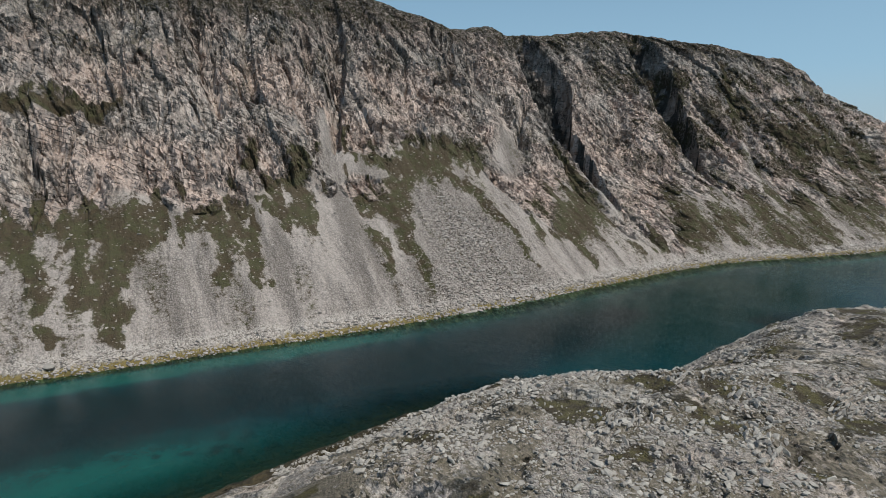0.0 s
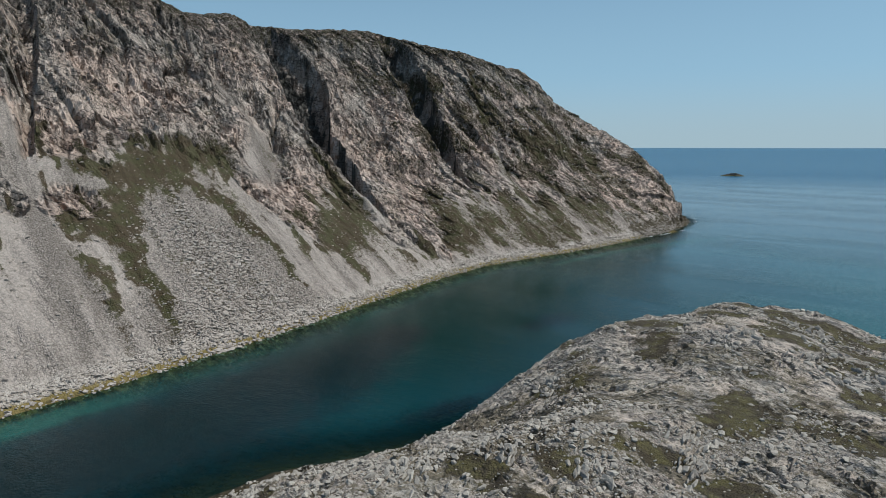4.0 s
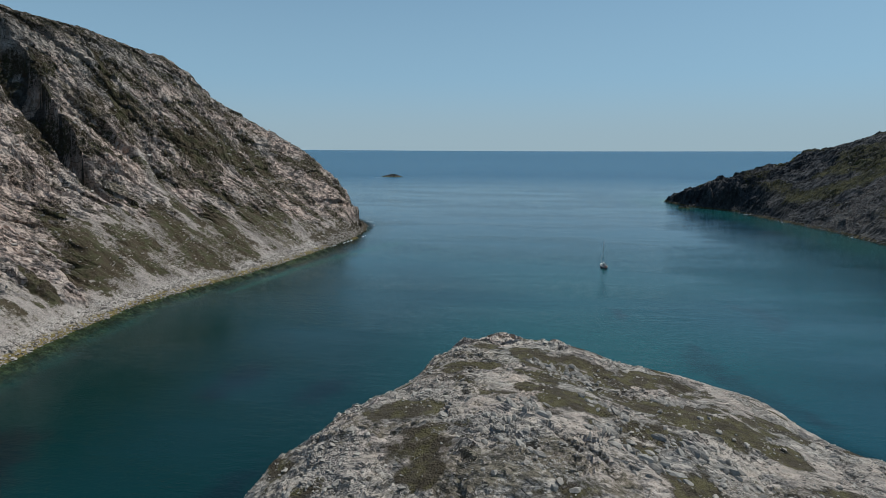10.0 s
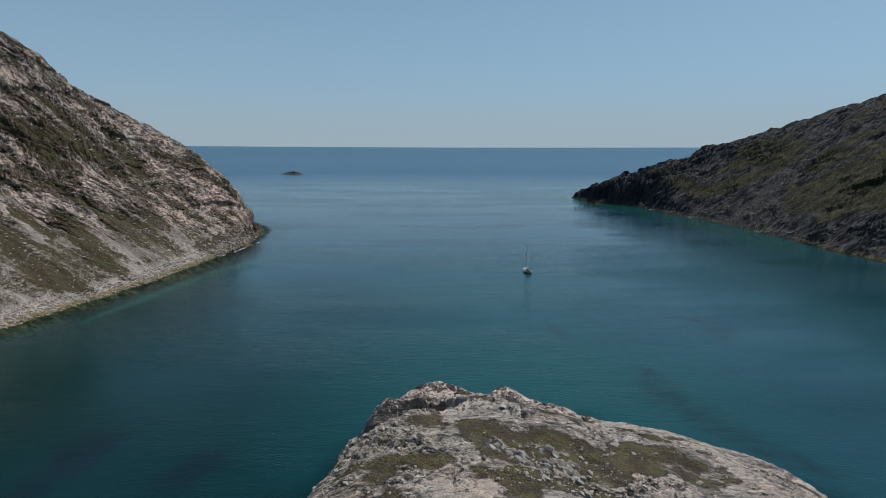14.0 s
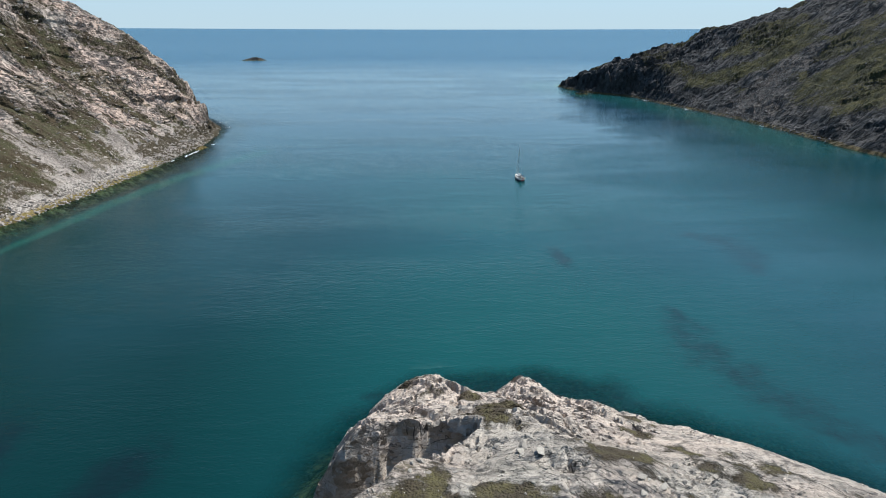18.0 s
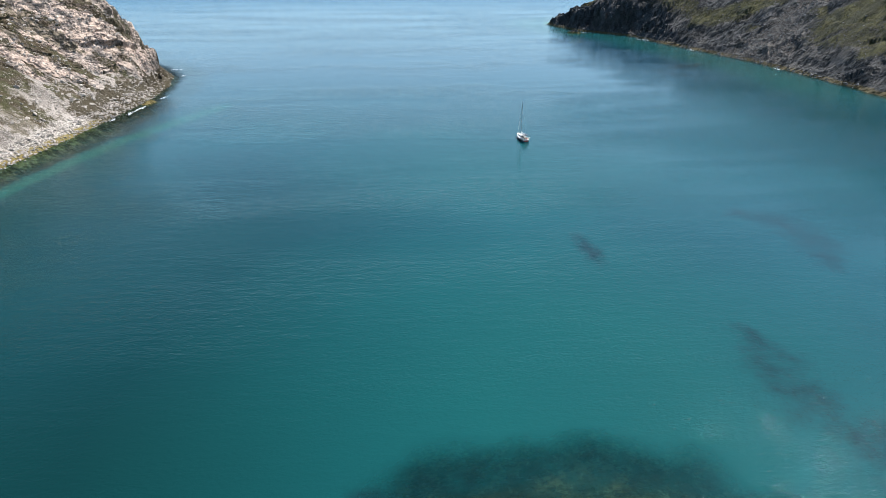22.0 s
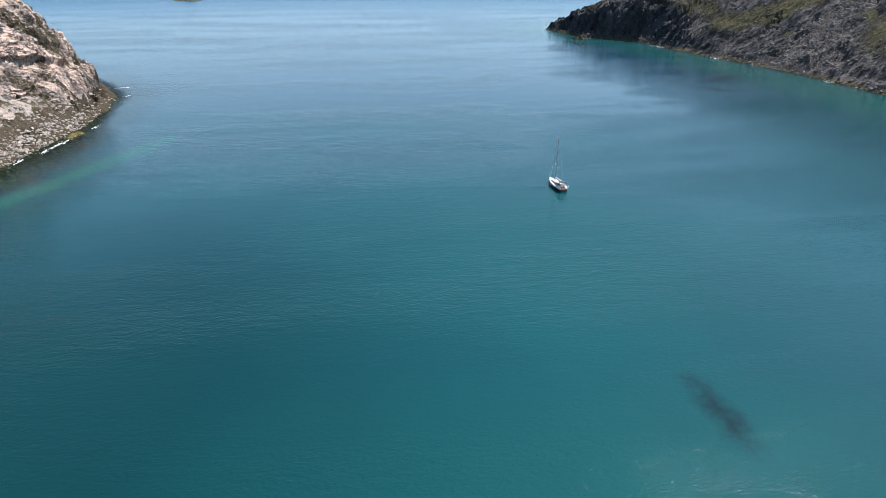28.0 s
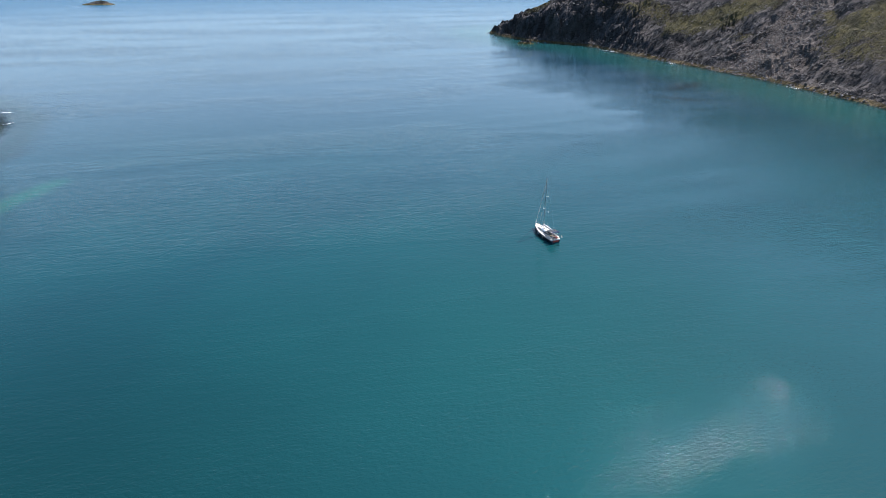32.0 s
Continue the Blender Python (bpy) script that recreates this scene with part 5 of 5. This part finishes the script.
# ---- skerries ----
def skerry(name, cx, cy, lx, ly, high, turn, seed, label):
    u = np.linspace(-1, 1, 44)
    gx, gy = np.meshgrid(u, u)
    r = np.hypot(gx, gy)
    h = high * (1.0 - 1.25 * r**1.6) + high * 0.75 * fbm(gx * 2.2, gy * 2.2, 4, seed) + high * smooth(0.9, 0.4, r) * (0.25 * (gx > 0.1) + 0.6 * facets(gx * 4, gy * 2.5, seed + 5)[0])
    c, s = math.cos(radians(turn)), math.sin(radians(turn))
    wx, wy = cx + gx * lx * c - gy * ly * s, cy + gx * lx * s + gy * ly * c
    co = np.stack([wx.ravel(), wy.ravel(), np.maximum(h, -2.0).ravel()], 1)
    i = (np.arange(43)[:, None] * 44 + np.arange(43)[None, :]).ravel()
    marks = {"veg": np.clip(0.5 * smooth(0.7 * high, high, h.ravel()), 0, 1), "scree": r.ravel() * 0, "lichen_shade": r.ravel() * 0 + 0.6}
    return tagged(raw_mesh(name, co, np.stack([i, i + 1, i + 45, i + 44], 1), marks, islet_mat, flat=True), label, "islet")


skerry("islet", -318, 1355, 27, 9, 3.8, 4, 400, "small dark rocky islet with grass on top, in open sea")
skerry("skerry", 175, 679, 7, 3.5, 2.8, -15, 401, "low dark rock awash below the headland")
skerry("skerry", -122, 396, 5.0, 2.2, 1.1, 75, 402, "low dark rock awash below the fell")

# ---- surf at the capes ----
foam_mat = Shade("foam")
foam_mat = foam_mat.finish((0.75, 0.80, 0.82), 0.7, foam_mat.bump(foam_mat.noise(3.0, 5, 0.7), 0.1, 0.5))


def surf(cx, cy, long, wide, turn, seed):
    """A ragged patch of white water made of small flecks lying on the surface."""
    r = np.random.RandomState(seed)
    bm = bmesh.new()
    for _ in range(int(20 + long * wide * 1.6)):
        u, v = r.normal(0, 0.4), r.normal(0, 0.35)
        c, s = math.cos(radians(turn)), math.sin(radians(turn))
        px0, py0 = cx + u * long * c - v * wide * s, cy + u * long * s + v * wide * c
        a, b = r.uniform(0.15, 0.7), r.uniform(0.08, 0.25)
        ring = []
        for k in range(7):
            t = 6.283 * k / 7
            q, w = a * math.cos(t) * r.uniform(0.6, 1.2), b * math.sin(t) * r.uniform(0.6, 1.2)
            ring.append(bm.verts.new((px0 + q * c - w * s, py0 + q * s + w * c, 0.10 + 0.03 * r.uniform())))
        bm.faces.new(ring)
    ob = part("surf", bm, foam_mat, None, flat=True)
    return tagged(ob, "white surf washing against the rocks", "surf", kind="stuff")


for spec in ((-122, 384, 9, 1.6, 80, 1), (-123, 374, 5, 1.6, 95, 2), (-119, 408, 4, 1.0, 85, 3), (-128, 474, 3, 0.8, 60, 4), (-139, 497, 5, 1.0, 10, 5),
             (167, 760, 5, 2.0, 60, 6), (189, 683, 5, 1.4, 0, 7), (221, 622, 12, 2.0, 110, 8), (232, 556, 8, 1.4, 100, 9), (246, 462, 6, 1.2, 95, 10),
             (-336, 1304, 20, 3, 0, 11), (-126, 362, 4, 0.9, 90, 12)):
    surf(*spec)
# ---- sailing yacht at anchor ----
gel = plain("gelcoat_white", (0.80, 0.80, 0.78), 0.35)
deck_mat = plain("deck_nonslip", (0.66, 0.65, 0.60), 0.8)
navy = plain("hull_navy", (0.025, 0.035, 0.055), 0.3)
alloy = plain("anodised_alloy", (0.55, 0.56, 0.57), 0.4, 0.8)
steel = plain("stainless_steel", (0.62, 0.62, 0.62), 0.25, 1.0)
canvas = plain("sail_canvas", (0.78, 0.77, 0.73), 0.9)
sage = plain("sprayhood_canvas", (0.10, 0.12, 0.14), 0.9)
rubber = plain("dinghy_rubber", (0.05, 0.055, 0.06), 0.7)
red = plain("red_paint", (0.45, 0.05, 0.03), 0.5)
teak = plain("teak", (0.33, 0.24, 0.15), 0.8)
solar = plain("solar_cells", (0.012, 0.016, 0.04), 0.15)
smoked = plain("smoked_acrylic", (0.02, 0.025, 0.03), 0.1)


def tube(bm, a, b, r0, r1=None, sides=8):
    a, b = Vector(a), Vector(b)
    m = Matrix.Translation((a + b) / 2) @ (b - a).to_track_quat("Z", "Y").to_matrix().to_4x4()
    bmesh.ops.create_cone(bm, cap_ends=True, segments=sides, radius1=r0, radius2=r0 if r1 is None else r1, depth=(b - a).length, matrix=m)


def run(points, r, sides=6):
    bm = bmesh.new()
    for a, b in zip(points[:-1], points[1:]):
        tube(bm, a, b, r, None, sides)
    return bm


def slab(size, at, turn=(0, 0, 0), bevel=0.02, taper=1.0):
    bm = bmesh.new()
    bmesh.ops.create_cube(bm, size=1)
    for v in bm.verts:
        k = taper if v.co.z > 0 else 1.0
        v.co = (v.co.x * size[0] * k, v.co.y * size[1] * k, v.co.z * size[2])
    if bevel:
        bmesh.ops.bevel(bm, geom=bm.edges[:], offset=bevel, segments=2, affect="EDGES")
    bmesh.ops.transform(bm, matrix=pose(*at, *turn), verts=bm.verts)
    return bm


yacht = new("sailing_yacht")
tagged(yacht, "white sailing yacht lying at anchor with sails furled", "sailboat")

# the boat lies along its own +y (bow), z = 0 at the waterline
LENGTH, BEAM = 11.6, 3.7
stations = np.linspace(0, 1, 25)


def half_beam(t):
    return BEAM / 2 * (0.74 + 0.26 * math.sin(min(t / 0.42, 1) * math.pi / 2)) * (1 if t < 0.42 else max(math.cos((t - 0.42) / 0.58 * math.pi / 2), 0.0) ** 0.75 + 0.012)


def sheer(t):
    return 1.12 + 0.38 * t * t


def loft(levels, t_values):
    """Skin from rows of (height share, breadth share); the topmost row lies on the sheer."""
    bm = bmesh.new()
    rows = []
    for t in t_values:
        yy = -LENGTH / 2 + LENGTH * t
        rake = 0.9 * max(t - 0.9, 0)
        left = [(-half_beam(t) * w, yy - rake * (1 - h), sheer(t) * h if h >= 0 else -0.5 * -h * (1 - 0.5 * t)) for h, w in levels]
        right = [(-px0, py0, pz0) for px0, py0, pz0 in reversed(left)]
        rows.append([bm.verts.new(p) for p in left + right])
    for a, b in zip(rows[:-1], rows[1:]):
        for k in range(len(a) - 1):
            bm.faces.new((a[k], a[k + 1], b[k + 1], b[k]))
    bm.faces.new(rows[0])
    return bm


hull = part("hull", loft([(1.0, 1.0), (0.9, 0.995), (0.74, 0.985)], stations), gel, yacht, "white gelcoat sheer strake")
part("topsides", loft([(0.745, 0.990), (0.45, 0.945), (0.16, 0.868), (0.0, 0.80), (-0.5, 0.6), (-1.0, 0.15)], stations), navy, yacht, "dark navy topsides down to the waterline")
bm = bmesh.new()
rows = []
for t in stations:
    yy = -LENGTH / 2 + LENGTH * t
    w = half_beam(t) - 0.03
    rows.append([bm.verts.new((k * w, yy, sheer(t) + 0.02 + 0.07 * (1 - k * k))) for k in (-1, -0.6, -0.2, 0.2, 0.6, 1)])
for a, b in zip(rows[:-1], rows[1:]):
    for k in range(5):
        bm.faces.new((a[k], a[k + 1], b[k + 1], b[k]))
part("deck", bm, deck_mat, yacht, "off-white non-slip deck")
for side in (-1, 1):
    part("toe_rail", run([(side * (half_beam(t) - 0.01), -LENGTH / 2 + LENGTH * t, sheer(t) + 0.05) for t in stations], 0.035), teak, yacht, "teak toe rail")
cabin = part("coachroof", slab((2.1, 4.4, 0.62), (0, 0.9, 1.5), (1.5, 0, 0), 0.10, 0.84), gel, yacht)
for side in (-1, 1):
    for yy in (-0.5, 0.7, 1.9):
        part("cabin_window", slab((0.03, 0.8, 0.2), (side * 0.97, yy, 1.56), (0, -side * 16, 0), 0.01), smoked, cabin, "smoked acrylic cabin window")
for yy, w in ((2.2, 0.5), (0.6, 0.45), (3.9, 0.5)):
    part("deck_hatch", slab((w, w, 0.06), (0, yy, 1.86 if yy < 3 else 1.44), (1.5, 0, 0), 0.015), smoked, yacht, "smoked deck hatch")
part("cockpit_well", slab((1.5, 2.4, 0.05), (0, -3.4, 1.23), (0, 0, 0), 0.01), teak, yacht, "teak cockpit floor")
for side in (-1, 1):
    part("coaming", slab((0.3, 2.7, 0.34), (side * 0.98, -3.3, 1.36), (0, 0, 0), 0.06), gel, yacht)
    part("winch", run([(side * 0.98, -2.6, 1.53), (side * 0.98, -2.6, 1.72)], 0.09, 12), steel, yacht, "steel sheet winch")
bm = bmesh.new()
bow_hood = []
for k in range(9):
    a = math.pi * k / 8
    bow_hood.append([bm.verts.new((1.12 * math.cos(a), yy, 1.55 + h * math.sin(a))) for yy, h in ((-2.2, 0.78), (-1.5, 0.72), (-0.95, 0.25))])
for a, b in zip(bow_hood[:-1], bow_hood[1:]):
    for k in range(2):
        bm.faces.new((a[k], a[k + 1], b[k + 1], b[k]))
bmesh.ops.solidify(bm, geom=bm.faces[:], thickness=0.03)
part("sprayhood", bm, sage, yacht, "dark canvas sprayhood over the companionway")
wheel = part("steering_wheel", run([(0.5 * math.cos(t), -4.2, 1.85 + 0.5 * math.sin(t)) for t in np.linspace(0, 6.283, 19)], 0.02), steel, yacht, "steel steering wheel")
part("pedestal", slab((0.25, 0.2, 0.7), (0, -4.05, 1.55), (0, 0, 0), 0.04), gel, yacht)

# rig
MAST_Y, TOP = 1.15, 17.0
mast = part("mast", run([(0, MAST_Y, 1.3), (0, MAST_Y, TOP)], 0.10, 12), alloy, yacht, "tall silver alloy mast")
for hz0, half in ((6.6, 1.15), (11.2, 0.85)):
    for side in (-1, 1):
        part("spreader", run([(0, MAST_Y, hz0), (side * half, MAST_Y - 0.25, hz0 + 0.08)], 0.04), alloy, mast)
part("radar_dome", slab((0.5, 0.5, 0.2), (0, MAST_Y + 0.45, 7.6), (0, 0, 0), 0.07), gel, mast, "white radar dome")
part("wind_vane", run([(0, MAST_Y, TOP), (0, MAST_Y - 0.35, TOP + 0.25)], 0.015), steel, mast)
part("boom", run([(0, MAST_Y - 0.1, 2.55), (0, -3.3, 2.75)], 0.085, 10), alloy, yacht)
bm = bmesh.new()
for k in range(14):
    t = k / 13
    bmesh.ops.create_uvsphere(bm, u_segments=10, v_segments=6, radius=0.30 - 0.10 * t + 0.02 * (k % 2),
                              matrix=Matrix.Translation((0, MAST_Y - 0.25 - 4.1 * t, 2.86 + 0.13 * t)) @ Matrix.Diagonal((0.72, 1.3, 1.0, 1)))
part("furled_mainsail", bm, canvas, yacht, "white mainsail flaked along the boom")
bow_at, stern_at = (0, LENGTH / 2 - 0.1, sheer(1) + 0.08), (0, -LENGTH / 2 + 0.1, 1.2)
part("furled_genoa", run([(0, LENGTH / 2 - 0.25, 1.75), (0, MAST_Y + 1.3, 11.7), (0, MAST_Y + 0.12, 15.6)], 0.075, 8), canvas, yacht, "grey-white headsail rolled on the forestay")
for name, a, b in (("forestay", bow_at, (0, MAST_Y, TOP - 0.2)), ("backstay", stern_at, (0, MAST_Y, TOP)), ("inner_stay", (0, 3.6, 1.5), (0, MAST_Y, 11.3))):
    part(name, run([a, b], 0.018), steel, yacht)
for side in (-1, 1):
    part("shroud", run([(side * 1.72, MAST_Y - 0.3, 1.25), (side * 1.15, MAST_Y - 0.25, 6.68), (side * 0.85, MAST_Y - 0.25, 11.28), (0, MAST_Y, TOP - 0.3)], 0.018), steel, yacht)
    part("shroud", run([(side * 1.68, MAST_Y - 0.7, 1.25), (0, MAST_Y, 6.5)], 0.016), steel, yacht)
    posts = [(side * (half_beam(t) - 0.06), -LENGTH / 2 + LENGTH * t, sheer(t)) for t in (0.06, 0.2, 0.34, 0.48, 0.62, 0.76, 0.88)]
    for a in posts:
        part("stanchion", run([a, (a[0], a[1], a[2] + 0.62)], 0.016), steel, yacht)
    for lift0 in (0.34, 0.62):
        part("lifeline", run([(a[0], a[1], a[2] + lift0) for a in posts], 0.009, 5), steel, yacht)
part("pulpit", run([(-0.62, 4.6, 1.4), (-0.55, 4.8, 2.05), (0, 5.75, 2.1), (0.55, 4.8, 2.05), (0.62, 4.6, 1.4)], 0.022), steel, yacht, "steel bow pulpit")
part("pushpit", run([(-1.3, -4.9, 1.1), (-1.32, -5.6, 1.8), (1.32, -5.6, 1.8), (1.3, -4.9, 1.1)], 0.022), steel, yacht, "steel stern rail")
part("anchor", slab((0.3, 0.6, 0.14), (0, 5.95, 1.5), (-20, 0, 0), 0.03), steel, yacht)

# the arch and what it carries
arch = part("stern_arch", run([(-1.3, -5.2, 1.15), (-1.25, -5.45, 3.1), (1.25, -5.45, 3.1), (1.3, -5.2, 1.15)], 0.035), steel, yacht, "steel arch over the stern")
for side in (-1, 1):
    part("solar_panel", slab((1.15, 0.7, 0.04), (side * 0.62, -5.45, 3.2), (6, 0, 0), 0.008), solar, arch, "dark solar panel on the arch")
part("antenna", run([(1.2, -5.45, 3.1), (1.25, -5.5, 4.6)], 0.012), steel, arch)
gen = part("wind_generator", run([(-1.15, -5.5, 3.1), (-1.15, -5.5, 4.3)], 0.03), alloy, arch)
for k in range(3):
    t = 2.1 * k + 0.4
    part("blade", slab((0.05, 0.02, 0.5), (-1.15 + 0.26 * math.sin(t), -5.62, 4.3 + 0.26 * math.cos(t)), (0, math.degrees(t), 0), 0.005), alloy, gen)
part("flagstaff", run([(0.9, -5.7, 1.7), (1.15, -6.5, 2.7)], 0.018), teak, yacht)
bm = bmesh.new()
cloth = [[bm.verts.new((1.12 + 0.04 * math.sin(3 * u + v), -6.4 - 0.1 * v - 0.72 * u, 2.62 - 0.12 * v - 0.45 * v - 0.2 * u)) for u in np.linspace(0, 1, 7)] for v in (0.0, 0.5, 1.0)]
for a, b in zip(cloth[:-1], cloth[1:]):
    for k in range(6):
        bm.faces.new((a[k], a[k + 1], b[k + 1], b[k]))
bmesh.ops.solidify(bm, geom=bm.faces[:], thickness=0.01)
part("ensign", bm, canvas, yacht, "small pale flag at the stern")
part("life_raft", slab((0.8, 0.5, 0.45), (0.35, -5.35, 1.5), (0, 0, 0), 0.12), red, yacht, "red life raft canister on the stern")
part("transom_panel", slab((1.7, 0.04, 0.55), (0, -5.83, 0.62), (0, 0, 0), 0.015), red, yacht, "red panel on the transom")
ring = run([(-1.0 + 0.3 * math.cos(t), -5.68, 1.6 + 0.3 * math.sin(t)) for t in np.linspace(0, 6.283, 17)], 0.07, 8)
part("lifebuoy", ring, canvas, yacht, "white horseshoe lifebuoy")
dinghy = part("dinghy", run([(-1.05, -2.3, 1.78), (-0.95, -3.6, 1.9), (-0.6, -4.1, 1.95), (-0.2, -3.6, 1.95), (-0.15, -2.3, 1.85), (-1.05, -2.3, 1.78)], 0.2, 10), rubber, yacht, "dark inflatable dinghy stowed by the cockpit")
part("dinghy_floor", slab((0.7, 1.5, 0.06), (-0.6, -3.0, 1.82), (0, 0, 0), 0.02), rubber, dinghy)
part("cockpit_cushion", slab((0.45, 2.0, 0.12), (0.95, -3.4, 1.58), (0, 0, 0), 0.04), sage, yacht, "dark cockpit cushion")
for k, (dx, dy) in enumerate(((-0.5, -4.9), (0.75, -4.9), (0.1, -5.1))):
    part("jerry_can", slab((0.24, 0.32, 0.42), (dx, dy, 1.42), (0, 0, 12 * k), 0.05), rubber if k else navy, yacht, "dark jerry can")
bm = bmesh.new()
hoop = [[bm.verts.new((1.2 * k, yy, 3.0 + 0.16 * (1 - k * k) - 0.05 * abs(yy + 4.0))) for k in (-1, -0.5, 0, 0.5, 1)] for yy in (-4.9, -4.3, -3.7, -3.1)]
for a, b in zip(hoop[:-1], hoop[1:]):
    for k in range(4):
        bm.faces.new((a[k], a[k + 1], b[k + 1], b[k]))
bmesh.ops.solidify(bm, geom=bm.faces[:], thickness=0.03)
bimini = part("bimini", bm, sage, yacht, "dark canvas sunshade over the cockpit")
for yy in (-4.9, -3.1):
    part("bimini_frame", run([(-1.25, -4.0, 1.5), (-1.2, yy, 2.98), (1.2, yy, 2.98), (1.25, -4.0, 1.5)], 0.02), steel, bimini)
outboard = part("outboard_motor", slab((0.26, 0.36, 0.42), (-0.85, -5.85, 1.75), (0, 0, 0), 0.08), rubber, yacht, "dark outboard motor on the stern rail")
part("outboard_leg", slab((0.1, 0.14, 0.7), (-0.85, -5.85, 1.25), (0, 0, 0), 0.02), rubber, outboard)
for side, yy in ((-1, -2.0), (-1, 0.6), (1, -1.0), (1, 1.8)):
    part("fender", run([(side * 1.9, yy, 1.25), (side * 1.93, yy, 0.65)], 0.13, 10), gel, yacht, "white fender")
for side in (-1, 1):
    part("deck_vent", run([(side * 0.55, 3.3, 1.45), (side * 0.55, 3.3, 1.75), (side * 0.55, 3.5, 1.8)], 0.07, 8), steel, yacht, "steel deck vent")
yacht.matrix_world = pose(46.7, 314.4, 0, 0, 0, 8) @ Matrix.Scale(0.86, 4)
